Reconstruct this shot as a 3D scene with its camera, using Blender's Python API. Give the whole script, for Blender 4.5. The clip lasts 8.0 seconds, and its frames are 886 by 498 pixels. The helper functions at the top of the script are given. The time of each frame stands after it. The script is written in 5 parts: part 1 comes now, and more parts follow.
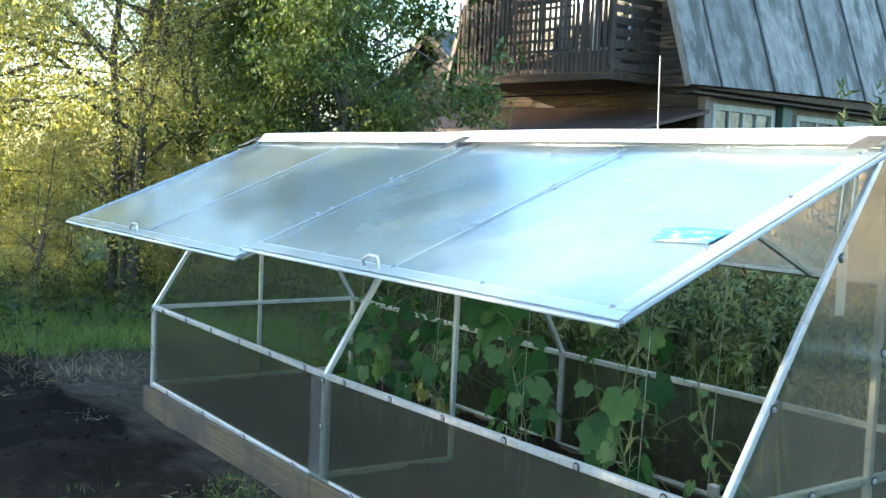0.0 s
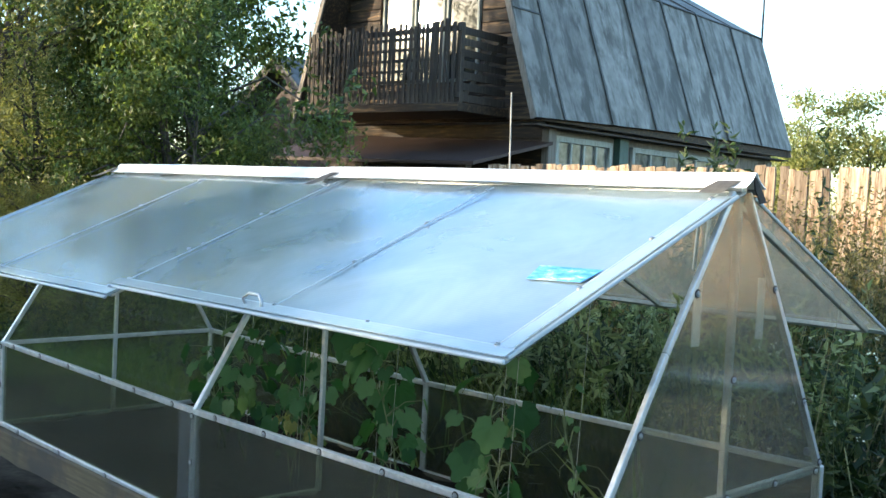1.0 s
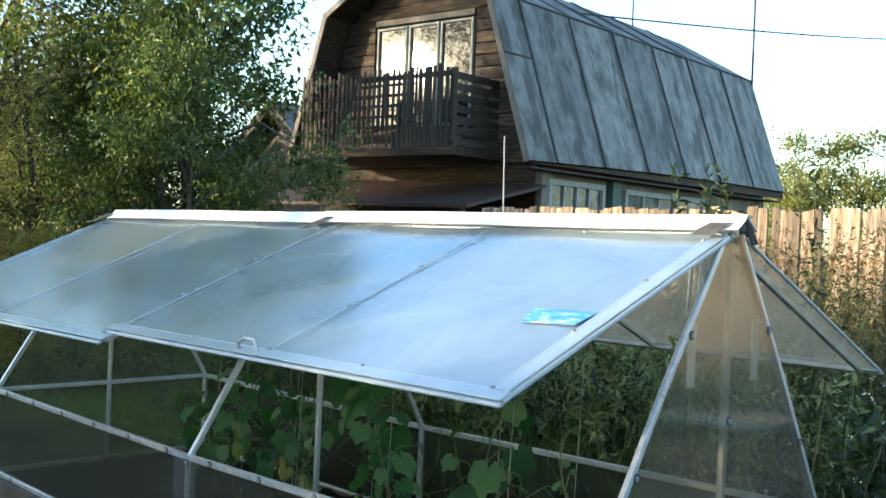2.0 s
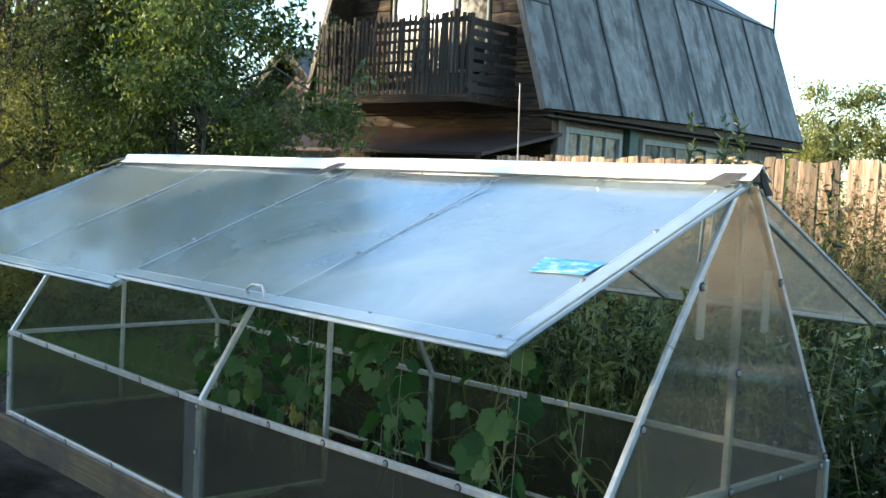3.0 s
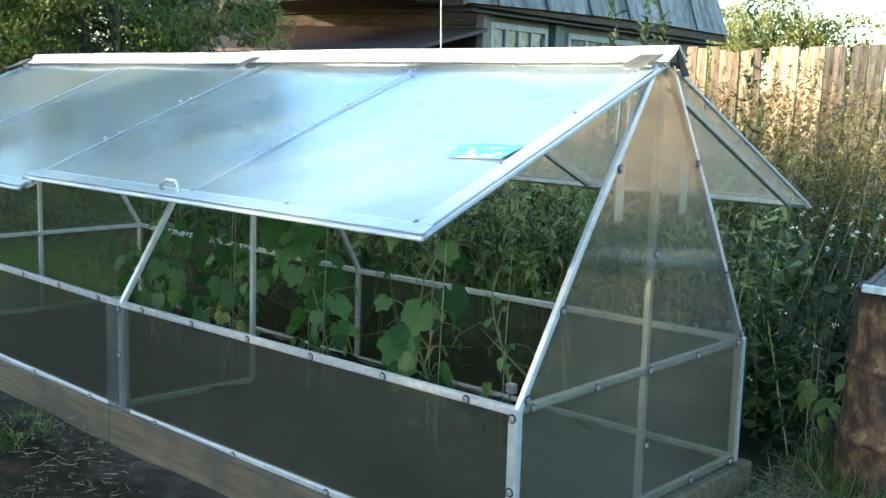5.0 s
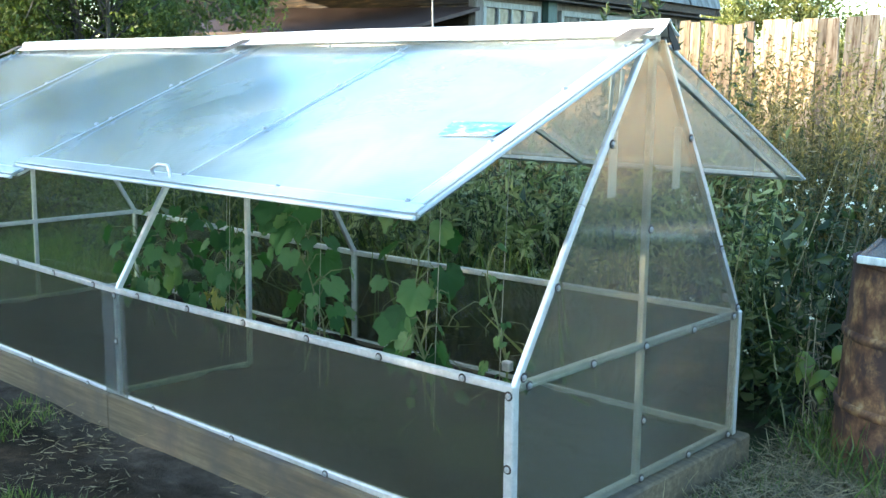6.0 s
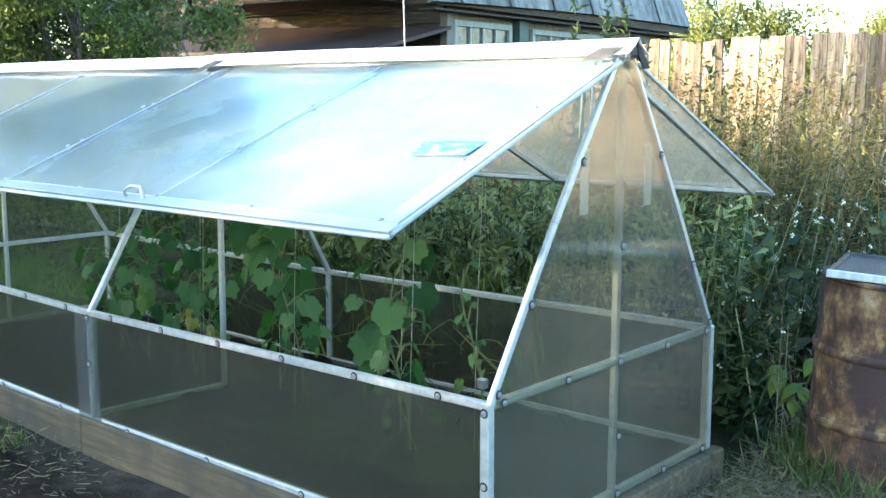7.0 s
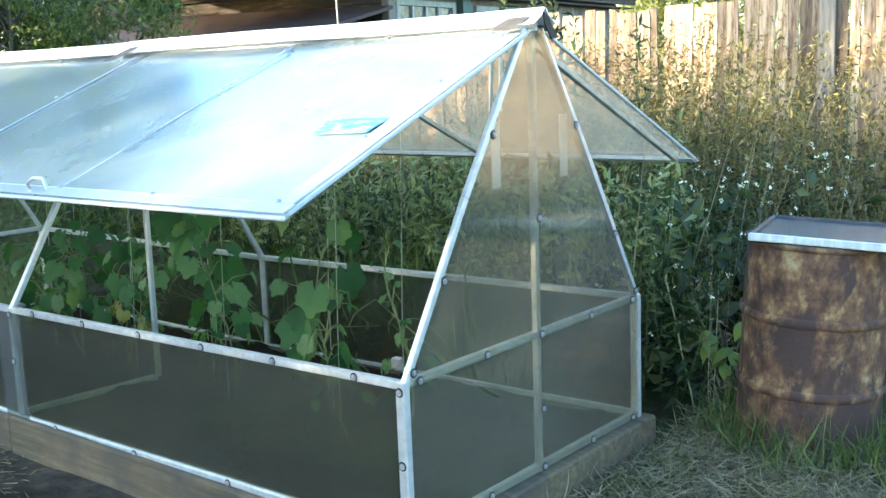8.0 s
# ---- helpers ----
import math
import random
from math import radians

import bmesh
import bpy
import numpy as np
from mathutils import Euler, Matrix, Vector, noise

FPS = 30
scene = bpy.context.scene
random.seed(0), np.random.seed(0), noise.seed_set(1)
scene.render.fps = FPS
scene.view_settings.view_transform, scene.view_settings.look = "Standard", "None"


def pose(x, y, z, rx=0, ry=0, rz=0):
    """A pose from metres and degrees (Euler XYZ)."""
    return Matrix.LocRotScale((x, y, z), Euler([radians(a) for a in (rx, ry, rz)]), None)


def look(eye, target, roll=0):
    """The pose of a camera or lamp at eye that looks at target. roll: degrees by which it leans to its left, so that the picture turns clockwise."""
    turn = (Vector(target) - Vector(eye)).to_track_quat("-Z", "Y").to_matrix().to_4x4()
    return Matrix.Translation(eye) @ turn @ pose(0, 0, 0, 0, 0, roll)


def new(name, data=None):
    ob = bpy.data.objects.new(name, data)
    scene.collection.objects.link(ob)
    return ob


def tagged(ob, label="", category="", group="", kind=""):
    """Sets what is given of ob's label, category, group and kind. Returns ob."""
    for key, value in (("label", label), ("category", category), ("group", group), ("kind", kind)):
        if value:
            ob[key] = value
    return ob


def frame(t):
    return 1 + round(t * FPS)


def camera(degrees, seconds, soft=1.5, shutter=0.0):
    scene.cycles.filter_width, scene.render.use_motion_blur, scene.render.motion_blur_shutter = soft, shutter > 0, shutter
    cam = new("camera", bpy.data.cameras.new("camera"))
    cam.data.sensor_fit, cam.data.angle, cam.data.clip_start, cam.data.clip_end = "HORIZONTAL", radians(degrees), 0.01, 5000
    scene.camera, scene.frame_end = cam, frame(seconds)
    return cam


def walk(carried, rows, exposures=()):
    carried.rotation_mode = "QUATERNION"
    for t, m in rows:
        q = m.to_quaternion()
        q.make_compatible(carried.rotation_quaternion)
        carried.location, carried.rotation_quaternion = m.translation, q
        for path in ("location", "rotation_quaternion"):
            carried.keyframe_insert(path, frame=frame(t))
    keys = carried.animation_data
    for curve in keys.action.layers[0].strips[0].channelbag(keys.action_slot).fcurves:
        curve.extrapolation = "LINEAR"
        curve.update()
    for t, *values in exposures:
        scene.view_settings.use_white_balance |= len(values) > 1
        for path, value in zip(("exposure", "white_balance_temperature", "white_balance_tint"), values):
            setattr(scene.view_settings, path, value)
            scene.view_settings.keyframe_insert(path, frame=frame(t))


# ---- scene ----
cam = camera(45.8, 8.0)
EXPOSURES = [(0.0, 3.0, 5700, 5), (1.0, 2.52, 5750, 6), (2.0, 2.28, 5850, 6), (3.7, 2.22, 5850, 7), (4.7, 2.66, 5850, 4), (5.8, 3.22, 5650, 4), (8.0, 3.38, 5700, 5)]
PATH = [
    (0, (1.863, -2.287, 1.578), (0.236, -1.134, 1.425), 2.3),
    (0.3, (1.849, -2.36, 1.593), (0.257, -1.16, 1.442), 1.2),
    (0.5, (1.874, -2.422, 1.615), (0.342, -1.145, 1.471), 1.9),
    (0.7, (1.866, -2.431, 1.604), (0.378, -1.1, 1.477), 2.5),
    (1, (1.866, -2.464, 1.628), (0.429, -1.076, 1.533), 2.6),
    (1.2, (1.849, -2.517, 1.649), (0.343, -1.203, 1.588), 2.7),
    (1.5, (1.838, -2.557, 1.641), (0.299, -1.282, 1.581), 3.9),
    (1.7, (1.848, -2.515, 1.647), (0.321, -1.225, 1.627), 3.2),
    (2, (1.877, -2.475, 1.631), (0.443, -1.08, 1.618), 2.2),
    (2.2, (1.885, -2.419, 1.625), (0.495, -0.981, 1.599), 1.4),
    (3.3, (1.871, -2.444, 1.633), (0.409, -1.086, 1.5), 3.1),
    (3.5, (1.872, -2.437, 1.626), (0.427, -1.061, 1.498), 3.2),
    (4, (1.877, -2.42, 1.613), (0.463, -1.013, 1.476), 3.4),
    (4.2, (1.876, -2.421, 1.595), (0.478, -1.004, 1.409), 2.9),
    (4.5, (1.869, -2.41, 1.586), (0.506, -0.972, 1.319), 2.1),
    (4.7, (1.878, -2.393, 1.584), (0.533, -0.94, 1.304), 2.0),
    (5.8, (1.892, -2.381, 1.573), (0.549, -0.936, 1.248), 0.5),
    (6, (1.893, -2.373, 1.573), (0.559, -0.919, 1.247), 0.4),
    (6.5, (1.899, -2.378, 1.567), (0.586, -0.901, 1.263), 0.2),
    (7, (1.903, -2.382, 1.577), (0.602, -0.892, 1.285), -0.0),
    (7.5, (1.901, -2.349, 1.58), (0.608, -0.855, 1.267), -1.0),
    (7.7, (1.931, -2.324, 1.576), (0.667, -0.813, 1.234), -1.5),
    (8, (2.014, -2.245, 1.558), (0.764, -0.718, 1.229), -2.2),
]
walk(cam, [(t, look(eye, target, roll)) for t, eye, target, roll in PATH], EXPOSURES)

# ---- light ----
SUN_AZ, SUN_EL = radians(-125.0), radians(9.5)
world = bpy.data.worlds.new("evening_sky")
scene.world = world
world.use_nodes = True
wn = world.node_tree
sky = wn.nodes.new("ShaderNodeTexSky")
sky.sky_type = "NISHITA"
sky.sun_disc = False
sky.sun_elevation = SUN_EL
sky.sun_rotation = math.pi / 2 - SUN_AZ
sky.air_density, sky.dust_density, sky.ozone_density = 1.0, 0.8, 1.5
wn.links.new(sky.outputs[0], wn.nodes["Background"].inputs[0])
wn.nodes["Background"].inputs[1].default_value = 0.15

sun_data = bpy.data.lights.new("sun", "SUN")
sun_data.energy, sun_data.angle, sun_data.color = 2.6, radians(0.6), (1.0, 0.78, 0.5)
sun = new("sun", sun_data)
sun_way = Vector((math.cos(SUN_AZ) * math.cos(SUN_EL), math.sin(SUN_AZ) * math.cos(SUN_EL), math.sin(SUN_EL)))
sun.matrix_world = look(tuple(sun_way * 50), (0, 0, 0))


# ---- materials ----
def material(name):
    m = bpy.data.materials.new(name)
    m.use_nodes = True
    t = m.node_tree
    return m, t, t.nodes["Principled BSDF"], t.nodes["Material Output"]


def node(t, kind, **sets):
    n = t.nodes.new("ShaderNode" + kind)
    for k, v in sets.items():
        n.inputs[k.replace("_", " ")].default_value = v
    return n


def coords(t, scale=(1, 1, 1), world_space=False):
    c = t.nodes.new("ShaderNodeNewGeometry" if world_space else "ShaderNodeTexCoord")
    mp = t.nodes.new("ShaderNodeMapping")
    mp.inputs["Scale"].default_value = scale
    t.links.new(c.outputs["Position" if world_space else "Object"], mp.inputs[0])
    return mp.outputs[0]


def ramp(t, src, stops):
    r = t.nodes.new("ShaderNodeValToRGB")
    while len(r.color_ramp.elements) < len(stops):
        r.color_ramp.elements.new(0.5)
    for e, (p, c) in zip(r.color_ramp.elements, stops):
        e.position, e.color = p, (*c, 1)
    t.links.new(src, r.inputs[0])
    return r.outputs[0]


def mixc(t, fac, a, b, blend="MIX"):
    m = t.nodes.new("ShaderNodeMix")
    m.data_type, m.blend_type = "RGBA", blend
    for slot, val in ((0, fac), (6, a), (7, b)):
        if isinstance(val, (int, float)):
            m.inputs[slot].default_value = val
        elif isinstance(val, tuple):
            m.inputs[slot].default_value = (*val, 1)
        else:
            t.links.new(val, m.inputs[slot])
    return m.outputs[2]


def noise_tex(t, vec, scale, detail=4.0, rough=0.55, dist=0.0):
    n = node(t, "TexNoise", Scale=scale, Detail=detail, Roughness=rough, Distortion=dist)
    t.links.new(vec, n.inputs["Vector"])
    return n.outputs[0]


def bump(t, bsdf, src, strength, distance):
    b = node(t, "Bump", Strength=strength, Distance=distance)
    t.links.new(src, b.inputs["Height"])
    t.links.new(b.outputs[0], bsdf.inputs["Normal"])


def random_of(t, island=False):
    n = t.nodes.new("ShaderNodeNewGeometry" if island else "ShaderNodeObjectInfo")
    return n.outputs["Random Per Island" if island else "Random"]


def surface(name, stops, scale, stretch=(1, 1, 1), rough=0.8, metal=0.0, bump_to=(0.3, 0.01), vary=0.0, island=False, stain=None, world_space=False):
    """Two scales of noise over a ramp of colours, with relief, and a change of value from piece to piece."""
    m, t, b, _ = material(name)
    vec = coords(t, stretch, world_space)
    fine = noise_tex(t, vec, scale, 6, 0.65)
    c = ramp(t, fine, stops)
    if stain:
        colour, size, low, high, *pull = stain
        big = noise_tex(t, coords(t, pull[0] if pull else (1, 1, 1), world_space), size, 5, 0.65, 0.4)
        k = ramp(t, big, [(low, (0, 0, 0)), (high, (1, 1, 1))])
        c = mixc(t, k, c, colour)
    if vary:
        r = ramp(t, random_of(t, island), [(0, (1 - vary,) * 3), (1, (1 + vary * 0.6,) * 3)])
        c = mixc(t, 1.0, c, r, "MULTIPLY")
    t.links.new(c, b.inputs["Base Color"])
    b.inputs["Roughness"].default_value, b.inputs["Metallic"].default_value = rough, metal
    bump(t, b, fine, *bump_to)
    return m


def leaf_material(name, low, mid, high, glow=0.35, rough=0.5, island=True):
    m, t, b, out = material(name)
    c = ramp(t, random_of(t, island), [(0.0, low), (0.55, mid), (1.0, high)])
    big = noise_tex(t, coords(t, (1, 1, 1), True), 0.9, 2)
    c = mixc(t, 1.0, c, ramp(t, big, [(0.3, (0.7, 0.75, 0.7)), (0.7, (1.25, 1.2, 1.0))]), "MULTIPLY")
    t.links.new(c, b.inputs["Base Color"])
    b.inputs["Roughness"].default_value = rough
    tr = node(t, "BsdfTranslucent")
    t.links.new(mixc(t, 1.0, c, (1.5, 1.5, 0.7), "MULTIPLY"), tr.inputs[0])
    mix = node(t, "MixShader", Fac=glow)
    t.links.new(b.outputs[0], mix.inputs[1])
    t.links.new(tr.outputs[0], mix.inputs[2])
    t.links.new(mix.outputs[0], out.inputs[0])
    return m


def polycarbonate(name, milk, tint, rough, along, shine, graze, rib=0.86, glow=0.5, face=(0.78, 0.83, 0.86), passed=(0.86, 0.85, 0.78), mirror=(0.8, 0.8, 0.8)):
    """Thin ribbed sheet: mostly see-through, a little milky, glossy."""
    m, t, b, out = material(name)
    vec = coords(t)
    wave = node(t, "TexWave", Scale=28.0, Distortion=0.3)
    wave.bands_direction = along
    t.links.new(vec, wave.inputs["Vector"])
    dirt = noise_tex(t, coords(t), 2.2, 5, 0.6, 0.5)
    clear = node(t, "BsdfTransparent")
    t.links.new(ramp(t, wave.outputs[1], [(0, tuple(rib * c for c in tint)), (1, tint)]), clear.inputs[0])
    white = node(t, "BsdfDiffuse", Color=(*face, 1))
    back = node(t, "BsdfTranslucent", Color=(*passed, 1))
    both = node(t, "MixShader", Fac=glow)
    t.links.new(white.outputs[0], both.inputs[1])
    t.links.new(back.outputs[0], both.inputs[2])
    haze = node(t, "MixShader")
    cloudy = ramp(t, dirt, [(0.3, (milk * 0.78,) * 3), (0.5, (milk,) * 3), (0.75, (milk * 1.3,) * 3)])
    t.links.new(mixc(t, 1.0, cloudy, ramp(t, wave.outputs[1], [(0, (rib,) * 3), (1, (1, 1, 1))]), "MULTIPLY"), haze.inputs[0])
    t.links.new(clear.outputs[0], haze.inputs[1])
    t.links.new(both.outputs[0], haze.inputs[2])
    gloss = node(t, "BsdfGlossy", Color=(*mirror, 1), Roughness=rough)
    bp = node(t, "Bump", Strength=0.12, Distance=0.002)
    t.links.new(wave.outputs[1], bp.inputs["Height"])
    t.links.new(bp.outputs[0], gloss.inputs["Normal"])
    facing = node(t, "LayerWeight", Blend=0.5)
    power = node(t, "Math")
    power.operation, power.inputs[1].default_value = "POWER", graze
    t.links.new(facing.outputs["Facing"], power.inputs[0])
    share = node(t, "MapRange", To_Min=shine, To_Max=0.95)
    t.links.new(power.outputs[0], share.inputs[0])
    full = node(t, "MixShader")
    t.links.new(share.outputs[0], full.inputs[0])
    t.links.new(haze.outputs[0], full.inputs[1])
    t.links.new(gloss.outputs[0], full.inputs[2])
    t.links.new(full.outputs[0], out.inputs[0])
    return m


SHEET = polycarbonate("polycarbonate_wall", 0.055, (0.62, 0.64, 0.53), 0.06, "X", 0.1, 6.5, face=(0.74, 0.75, 0.62))
REARSHEET = polycarbonate("polycarbonate_rear", 0.035, (0.84, 0.91, 0.75), 0.06, "X", 0.04, 5.0)
GABLE = polycarbonate("polycarbonate_gable", 0.07, (0.86, 0.86, 0.8), 0.06, "Y", 0.12, 4.0, face=(0.8, 0.81, 0.73))
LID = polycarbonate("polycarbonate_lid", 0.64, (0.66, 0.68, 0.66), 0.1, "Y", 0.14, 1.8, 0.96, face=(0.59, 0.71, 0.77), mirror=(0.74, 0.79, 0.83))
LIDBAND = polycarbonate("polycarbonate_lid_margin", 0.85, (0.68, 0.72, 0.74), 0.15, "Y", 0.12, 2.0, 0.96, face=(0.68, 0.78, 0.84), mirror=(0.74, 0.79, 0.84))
# same sheet as the front lids, with warm light from behind put into its colours
WARM_BACKLID = polycarbonate("polycarbonate_back_lid_warm_light", 0.26, (0.99, 0.94, 0.82), 0.1, "X", 0.02, 6.0, 0.7, 0.9, (0.8, 0.72, 0.58), (0.96, 0.73, 0.52))
OVERLAP = polycarbonate("polycarbonate_overlap", 0.09, (0.8, 0.82, 0.8), 0.1, "X", 0.06, 5.0)
TUBE = surface("galvanised_tube", [(0.3, (0.42, 0.44, 0.45)), (0.7, (0.62, 0.64, 0.65))], 30, rough=0.38, metal=0.55, bump_to=(0.1, 0.002))
STEEL = surface("screw_steel", [(0.3, (0.3, 0.31, 0.32)), (0.7, (0.5, 0.51, 0.52))], 60, rough=0.3, metal=0.9, bump_to=(0.1, 0.001))
RIDGE = surface("ridge_plastic", [(0.3, (0.74, 0.74, 0.73)), (0.7, (0.84, 0.84, 0.83))], 8, rough=0.4, bump_to=(0.05, 0.002))
FLAPSTRIP = surface("flap_strip", [(0.3, (0.13, 0.115, 0.1)), (0.7, (0.22, 0.2, 0.175))], 25, rough=0.8)
# black of the screw seals and of the painted shade at the ridge end
RUBBER_AND_SHADE = surface("rubber_and_cap_shade", [(0.3, (0.02, 0.016, 0.014)), (0.7, (0.045, 0.035, 0.03))], 25, rough=0.9)
TIMBER = surface("timber_beam", [(0.3, (0.05, 0.038, 0.02)), (0.55, (0.105, 0.082, 0.046)), (0.75, (0.165, 0.132, 0.08))], 5, (0.5, 6, 8), 0.85, bump_to=(0.4, 0.006), stain=((0.05, 0.042, 0.034), 2.5, 0.45, 0.65))
SOIL = surface("black_soil", [(0.3, (0.007, 0.0055, 0.004)), (0.6, (0.018, 0.0135, 0.0095)), (0.8, (0.045, 0.034, 0.024))], 22, rough=0.95, bump_to=(1.0, 0.02))
SOIL.node_tree.nodes["Principled BSDF"].inputs["Specular IOR Level"].default_value = 0.1
RUST = surface("rusty_steel", [(0.3, (0.024, 0.013, 0.009)), (0.43, (0.08, 0.038, 0.022)), (0.53, (0.145, 0.075, 0.038)), (0.61, (0.25, 0.15, 0.066)), (0.72, (0.38, 0.28, 0.16))], 13, (1, 1, 0.8), 0.8, 0.1, (0.8, 0.007), stain=((0.055, 0.03, 0.025), 5.0, 0.49, 0.57, (1.2, 1.2, 0.6)))
GREYWOOD = surface("grey_wood", [(0.25, (0.10, 0.09, 0.075)), (0.55, (0.22, 0.19, 0.16)), (0.8, (0.34, 0.3, 0.25))], 9, (6, 6, 0.5), 0.85, bump_to=(0.4, 0.004), vary=0.35)
FENCEWOOD = surface("fence_wood", [(0.25, (0.08, 0.043, 0.023)), (0.42, (0.27, 0.18, 0.108)), (0.7, (0.5, 0.4, 0.29))], 8, (7, 7, 0.5), 0.8, bump_to=(0.5, 0.005), vary=0.7, stain=((0.13, 0.066, 0.03), 3.2, 0.5, 0.62, (2.5, 2.5, 0.7)))
BALCONYWOOD = surface("balcony_wood", [(0.25, (0.02, 0.015, 0.012)), (0.55, (0.055, 0.043, 0.034)), (0.8, (0.15, 0.12, 0.095))], 9, (6, 6, 0.5), 0.85, bump_to=(0.4, 0.004), vary=0.4)
DARKWOOD = surface("dark_wood", [(0.3, (0.009, 0.0055, 0.004)), (0.52, (0.036, 0.022, 0.013)), (0.75, (0.19, 0.115, 0.052))], 7, (0.5, 5, 5), 0.8, bump_to=(0.4, 0.005), vary=0.35)
BROWNBOARD = surface("brown_painted_board", [(0.3, (0.022, 0.011, 0.008)), (0.7, (0.05, 0.026, 0.019))], 9, (5, 5, 0.5), 0.7, vary=0.25)
ROOFMETAL = surface("roof_metal", [(0.28, (0.075, 0.069, 0.058)), (0.45, (0.145, 0.136, 0.12)), (0.58, (0.19, 0.18, 0.162)), (0.78, (0.28, 0.268, 0.245))], 5.0, (1.2, 1.2, 0.8), 0.62, 0.0, (0.2, 0.006), vary=0.3, stain=((0.038, 0.033, 0.021), 2.6, 0.46, 0.6, (1.1, 1.5, 0.42)))
SEAM = surface("roof_seam", [(0.3, (0.022, 0.022, 0.022)), (0.7, (0.06, 0.06, 0.058))], 8, rough=0.7)
GREENPAINT = surface("green_paint", [(0.3, (0.02, 0.045, 0.036)), (0.7, (0.05, 0.09, 0.072))], 10, (4, 4, 0.6), 0.6, vary=0.2)
WHITEPAINT = surface("old_white_paint", [(0.25, (0.36, 0.37, 0.34)), (0.6, (0.6, 0.61, 0.57)), (0.8, (0.7, 0.7, 0.66))], 12, (3, 3, 0.6), 0.6)
OLDPAINT = surface("grey_green_paint", [(0.25, (0.16, 0.165, 0.145)), (0.6, (0.33, 0.335, 0.3)), (0.8, (0.45, 0.45, 0.41))], 12, (3, 3, 0.6), 0.7)
EDGE = surface("edge_profile", [(0.3, (0.3, 0.335, 0.355)), (0.7, (0.4, 0.44, 0.46))], 20, rough=0.35, bump_to=(0.05, 0.001))
CURTAIN = surface("lace_curtain", [(0.3, (0.45, 0.46, 0.44)), (0.7, (0.68, 0.68, 0.66))], 14, (6, 6, 0.3), 0.9)
BARK = surface("bark", [(0.3, (0.04, 0.035, 0.028)), (0.6, (0.1, 0.09, 0.075)), (0.8, (0.19, 0.18, 0.16))], 9, (3, 3, 0.7), 0.9, bump_to=(0.6, 0.01))
STAKE = surface("weathered_stake", [(0.3, (0.25, 0.24, 0.22)), (0.7, (0.42, 0.4, 0.37))], 12, (4, 4, 0.6), 0.7)
TWINE = surface("twine", [(0.3, (0.3, 0.28, 0.2)), (0.7, (0.5, 0.48, 0.38))], 40, rough=0.9)
LEAFLET = surface("leaflet_blue", [(0.42, (0.045, 0.21, 0.5)), (0.56, (0.13, 0.36, 0.6)), (0.63, (0.5, 0.62, 0.7))], 14, (1, 2.5, 1), 0.25)
LEAFLET.node_tree.nodes["Principled BSDF"].inputs["Coat Weight"].default_value = 0.25
LEAFLET.node_tree.nodes["Principled BSDF"].inputs["Coat Roughness"].default_value = 0.1
CABLE = surface("cable_black", [(0.3, (0.02, 0.02, 0.02)), (0.7, (0.05, 0.05, 0.05))], 10, rough=0.7)
DARKTRAY = surface("dark_tray", [(0.3, (0.02, 0.022, 0.026)), (0.7, (0.055, 0.06, 0.07))], 9, rough=0.25)

GLASS, gt, gb, _ = material("window_glass")
gb.inputs["Base Color"].default_value = (0.02, 0.022, 0.022, 1)
gb.inputs["Roughness"].default_value = 0.03
gb.inputs["IOR"].default_value = 1.6
bump(gt, gb, noise_tex(gt, coords(gt), 2.5, 2), 0.03, 0.02)

DUSTY, dt, db, _ = material("dusty_glass")
dt.links.new(ramp(dt, noise_tex(dt, coords(dt), 7, 4), [(0.35, (0.05, 0.053, 0.05)), (0.65, (0.16, 0.165, 0.155))]), db.inputs["Base Color"])
db.inputs["Roughness"].default_value = 0.12
db.inputs["IOR"].default_value = 1.28

WILLOW = leaf_material("willow_leaf", (0.12, 0.127, 0.05), (0.235, 0.237, 0.1), (0.4, 0.38, 0.2), 0.5)
SPROUT = leaf_material("willow_sprout_leaf", (0.13, 0.165, 0.085), (0.25, 0.285, 0.165), (0.42, 0.43, 0.28), 0.45)
CHERRY = leaf_material("bird_cherry_leaf", (0.045, 0.07, 0.02), (0.092, 0.135, 0.038), (0.2, 0.235, 0.08), 0.42, 0.45)
BIRCH = leaf_material("birch_leaf", (0.11, 0.125, 0.045), (0.2, 0.21, 0.08), (0.32, 0.31, 0.15), 0.5)
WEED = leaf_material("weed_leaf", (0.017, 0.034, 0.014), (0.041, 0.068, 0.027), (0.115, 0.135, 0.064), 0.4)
# golden low sun on the weeds by the fence is put into this leaf colour
SUNWEED = leaf_material("sun_tinted_weed_leaf", (0.06, 0.055, 0.025), (0.16, 0.14, 0.06), (0.36, 0.28, 0.13), 0.4)
GRASS = leaf_material("grass_blade", (0.035, 0.062, 0.017), (0.085, 0.135, 0.032), (0.18, 0.21, 0.07), 0.4)
MEADOW = leaf_material("meadow_blade", (0.05, 0.09, 0.02), (0.115, 0.18, 0.036), (0.21, 0.25, 0.075), 0.4)
STRAW = leaf_material("dry_straw", (0.08, 0.07, 0.046), (0.17, 0.145, 0.1), (0.31, 0.27, 0.19), 0.2, 0.7)
CUCUMBER = leaf_material("cucumber_leaf", (0.02, 0.07, 0.022), (0.045, 0.125, 0.038), (0.15, 0.23, 0.115), 0.42, 0.75, False)
YELLOWLEAF = leaf_material("yellowed_leaf", (0.2, 0.2, 0.06), (0.28, 0.27, 0.09), (0.36, 0.33, 0.13), 0.4, 0.5, False)
